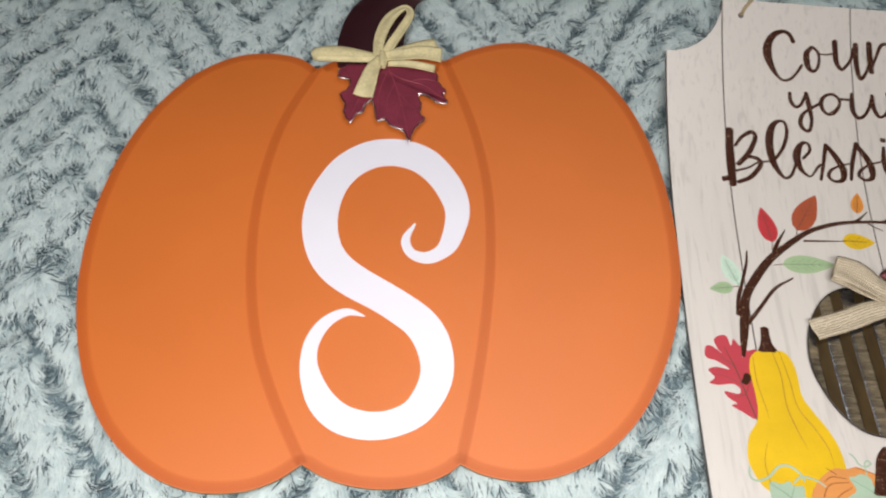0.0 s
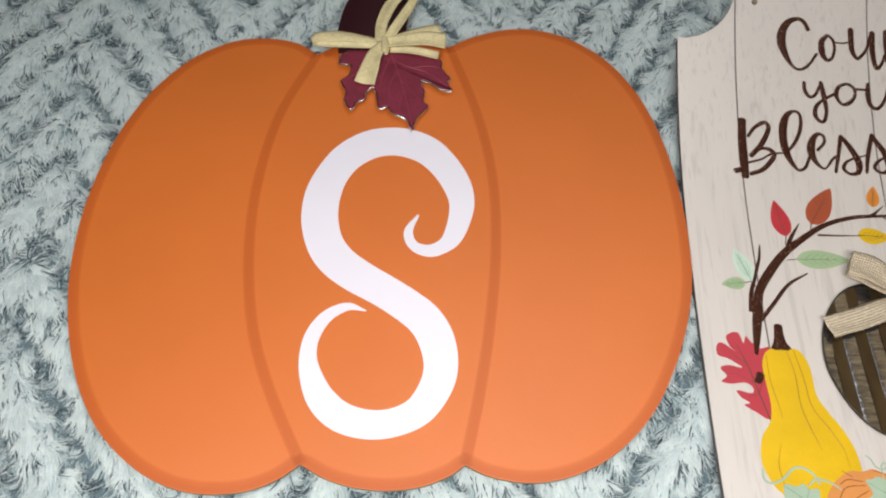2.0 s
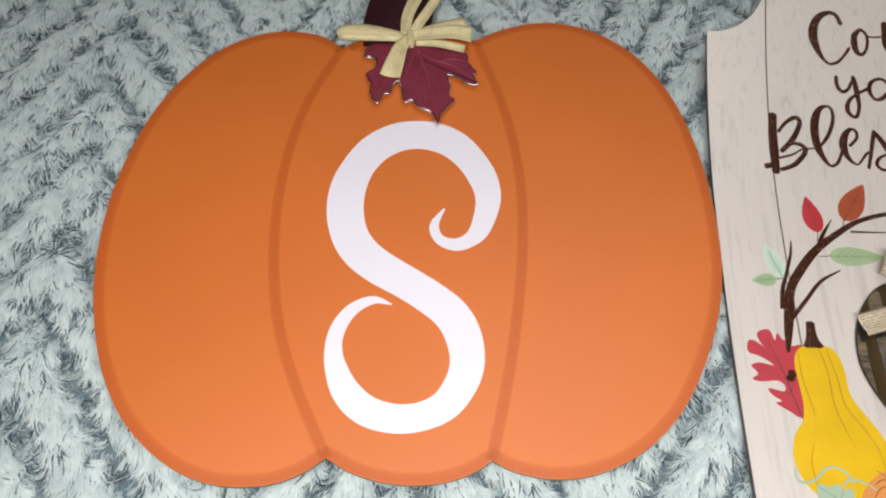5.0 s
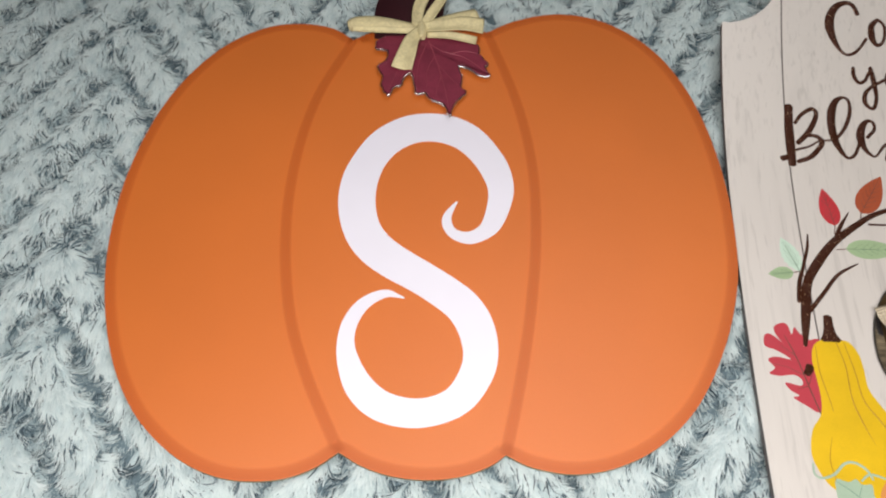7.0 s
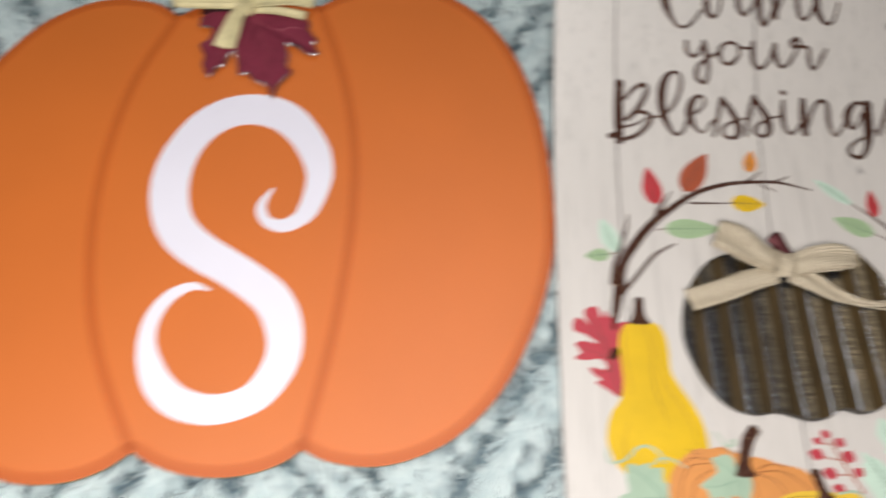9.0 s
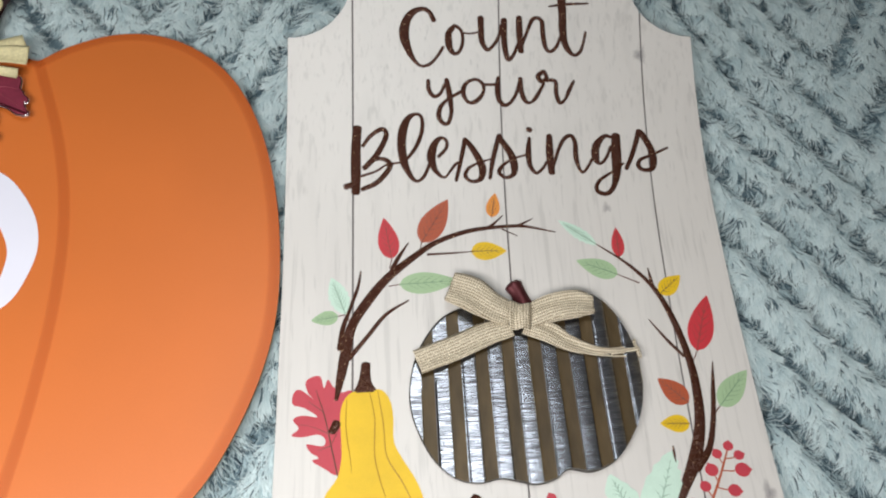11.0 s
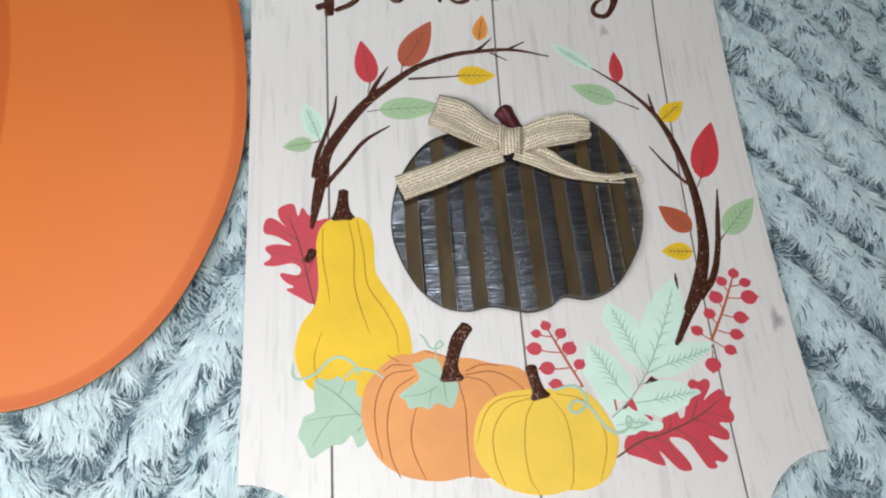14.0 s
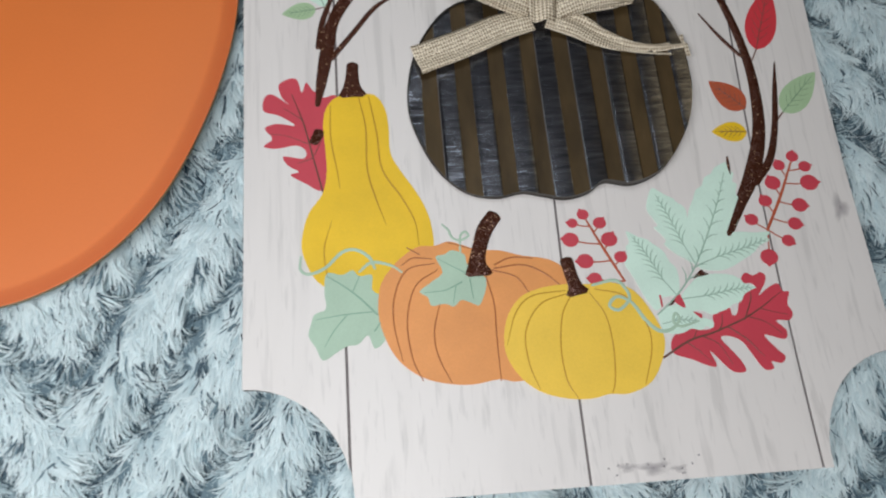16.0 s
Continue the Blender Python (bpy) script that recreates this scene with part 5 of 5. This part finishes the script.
def base_height(x, y):
    """Woven backing: rolls under each ridge, and swells below the lifted head of the sign."""
    ph, _ = chevron(x, y)
    swell = 0.036 / (1 + np.exp(-(y - 0.20) / 0.022)) / (1 + np.exp(-(x - 0.24) / 0.02)) / (1 + np.exp((x - 0.60) / 0.03))
    roll = np.sin(np.pi * ph) ** 0.8
    return -0.0225 + 0.011 * roll + 0.0015 * np.sin(x * 31 + 1) * np.sin(y * 27) + swell


def inside(loop, x, y, grow):
    """Points within a counter-clockwise loop shrunk by grow metres."""
    l = np.array([(q[0] * MM, q[1] * MM) for q in inset(loop, grow / MM)])
    hit = np.zeros(len(x), bool)
    for (ax, ay), (bx, by) in zip(l, np.roll(l, -1, 0)):
        if ay == by:
            continue
        hit ^= ((ay > y) != (by > y)) & (x < (bx - ax) * (y - ay) / (by - ay) + ax)
    return hit


def mesh_from(name, verts, faces, mat, tone_value):
    me = bpy.data.meshes.new(name)
    me.vertices.add(len(verts))
    me.vertices.foreach_set("co", verts.astype(np.float32).ravel())
    k = faces.shape[1]
    me.loops.add(faces.size)
    me.loops.foreach_set("vertex_index", faces.astype(np.int32).ravel())
    me.polygons.add(len(faces))
    me.polygons.foreach_set("loop_start", np.arange(0, faces.size, k, dtype=np.int32))
    me.polygons.foreach_set("loop_total", np.full(len(faces), k, np.int32))
    me.polygons.foreach_set("use_smooth", np.full(len(faces), True))
    me.attributes.new("tone_value", "FLOAT", "POINT").data.foreach_set("value", tone_value.astype(np.float32))
    me.update(calc_edges=True)
    me.materials.append(mat)
    return new(name, me)


nx, ny = 320, 240
gx, gy = np.meshgrid(np.linspace(X0, X1, nx), np.linspace(Y0, Y1, ny))
gx, gy = gx.ravel(), gy.ravel()
idx = np.arange(nx * ny).reshape(ny, nx)
quads = np.stack([idx[:-1, :-1], idx[:-1, 1:], idx[1:, 1:], idx[1:, :-1]], -1).reshape(-1, 4)
# the backing is darker than the strands; sparse borders take the fleece's ridge tones
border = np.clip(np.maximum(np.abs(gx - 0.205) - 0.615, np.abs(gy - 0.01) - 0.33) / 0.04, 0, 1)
backing_tone = 0.25 + border * (0.18 + 0.34 * np.sin(np.pi * chevron(gx, gy)[0]))
blanket = mesh_from("blanket", np.stack([gx, gy, base_height(gx, gy)], 1), quads, PLUSH, backing_tone)
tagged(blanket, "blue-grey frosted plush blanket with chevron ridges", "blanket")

rng = np.random.default_rng(7)
DENSE, SPARSE = 860000, 110000
sx = np.concatenate([rng.uniform(-0.43, 0.84, DENSE), rng.uniform(X0, X1, SPARSE)])
sy = np.concatenate([rng.uniform(-0.34, 0.36, DENSE), rng.uniform(Y0, Y1, SPARSE)])
c, s = math.cos(radians(SIGN_TURN)), math.sin(radians(SIGN_TURN))
lx, ly = (sx - SIGN_X) * c + (sy - SIGN_Y) * s, -(sx - SIGN_X) * s + (sy - SIGN_Y) * c
outline_ccw = outline if area(outline) > 0 else outline[::-1]
# the fleece goes on a little way under each sign
keep = ~(inside(outline_ccw, lx, ly, 0.014) | inside(rim_ccw, sx, sy, 0.012))
sx, sy, lx, ly = sx[keep], sy[keep], lx[keep], ly[keep]
n = len(sx)
ph, slope = chevron(sx, sy)
under_sign, under_plaque = inside(outline_ccw, lx, ly, 0.0), inside(rim_ccw, sx, sy, 0.0)
# locks of fleece: strands of one lock lean and curl together
CELL = 0.0062
table = rng.normal(0, 1, (4096, 6))
chance = rng.uniform(0, 1, 4096)
ci, cj = np.floor(sx / CELL + 0.45 * np.sin(sy * 300)).astype(int), np.floor(sy / CELL + 0.45 * np.sin(sx * 280)).astype(int)
pick = (ci * 73 + cj * 1009) % 4096
lock = table[pick]
lock_x, lock_y = (ci + 0.5 + 0.25 * lock[:, 0]) * CELL, (cj + 0.5 + 0.25 * lock[:, 1]) * CELL
patchy = np.sin(sx * 140 + 2 * np.sin(sy * 95)) * np.sin(sy * 125 + 2 * np.sin(sx * 103))
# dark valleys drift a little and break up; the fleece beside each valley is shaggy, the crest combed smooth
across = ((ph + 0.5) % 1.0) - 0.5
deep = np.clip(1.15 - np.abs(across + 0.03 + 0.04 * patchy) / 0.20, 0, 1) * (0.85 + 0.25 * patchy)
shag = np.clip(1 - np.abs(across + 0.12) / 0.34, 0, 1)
# the ridge's own way, downhill, and the way across it
bend_by = np.sqrt(1 + slope ** 2)
way_x, way_y = -np.sign(slope) / bend_by * np.minimum(1, np.abs(slope)), -np.maximum(np.abs(slope), 0.4) / bend_by
off_x, off_y = -way_y * np.sign(slope), way_x * np.sign(slope)
fan = 0.25 + 0.55 * shag + 0.22 * lock[:, 2] * (0.4 + shag)
length = rng.uniform(0.012, 0.019, n) * (1.05 - 0.15 * deep)
ax = 0.80 * way_x + fan * off_x + 0.26 * lock[:, 3] + rng.normal(0, 0.10, n)
ay = 0.80 * way_y + fan * off_y + 0.26 * lock[:, 0] + rng.normal(0, 0.10, n)
az = np.clip(0.60 + 0.12 * lock[:, 4] + rng.normal(0, 0.09, n) - 0.1 * deep, 0.2, 1.0)
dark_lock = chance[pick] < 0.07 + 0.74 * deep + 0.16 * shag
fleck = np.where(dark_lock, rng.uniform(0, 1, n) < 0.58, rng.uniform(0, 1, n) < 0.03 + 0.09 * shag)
# each strand sets off its own way, then curls round and droops; strands of a lock turn the same way
heading = np.arctan2(ay, ax)
turn = (0.6 + 2.6 * shag) * np.clip(lock[:, 5], -1.3, 1.3) + rng.normal(0, 0.45, n)
reach = 1.0 / np.sqrt(1 + az ** 2)
d = np.stack([np.cos(heading) * reach, np.sin(heading) * reach, az * reach], 1)
root = np.stack([sx, sy, base_height(sx, sy)], 1)
pull = np.stack([lock_x - sx, lock_y - sy, np.zeros(n)], 1) * (0.5 + 0.7 * shag)[:, None]
side = np.cross(d, np.stack([rng.normal(0, 0.3, n), rng.normal(0, 0.3, n), np.ones(n)], 1))
side /= np.linalg.norm(side, axis=1)[:, None]
wide = np.where(fleck, rng.uniform(0.0006, 0.0012, n), rng.uniform(0.0006, 0.0011, n))
# valley and shaggy strands are toned darker, flecks darkest
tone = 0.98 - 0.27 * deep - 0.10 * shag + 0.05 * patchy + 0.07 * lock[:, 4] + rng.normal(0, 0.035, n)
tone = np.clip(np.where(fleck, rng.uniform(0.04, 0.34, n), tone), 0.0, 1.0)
roof = np.where(under_sign, sag_at(sx, sy) - 0.0075, np.where(under_plaque, -0.0035, 1.0))
verts, tone_values = [], []
spot, past = root.copy(), 0.0
for t, w in ((0, 0.9), (0.3, 1.0), (0.55, 0.95), (0.8, 0.7), (1.0, 0.0)):
    mid, run = (t + past) / 2, length * (t - past)
    spot = spot + np.stack([np.cos(heading + turn * mid) * reach * run, np.sin(heading + turn * mid) * reach * run, (az - 1.25 * mid) * reach * run], 1)
    past = t
    p = spot + pull * (0.55 * t)
    p[:, 2] = np.minimum(p[:, 2], roof)
    # root shading put into strand colour: darker at the root, paler at the tip
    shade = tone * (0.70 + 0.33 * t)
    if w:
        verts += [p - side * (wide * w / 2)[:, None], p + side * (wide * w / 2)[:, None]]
        tone_values += [shade, shade]
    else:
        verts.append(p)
        tone_values.append(shade)
V = np.stack(verts, 1).reshape(-1, 3)
D = np.stack(tone_values, 1).ravel()
b = np.arange(n)[:, None] * 9
tri = np.concatenate([b + np.array([q]) for q in ((0, 1, 3), (0, 3, 2), (2, 3, 5), (2, 5, 4), (4, 5, 7), (4, 7, 6), (6, 7, 8))], 0)
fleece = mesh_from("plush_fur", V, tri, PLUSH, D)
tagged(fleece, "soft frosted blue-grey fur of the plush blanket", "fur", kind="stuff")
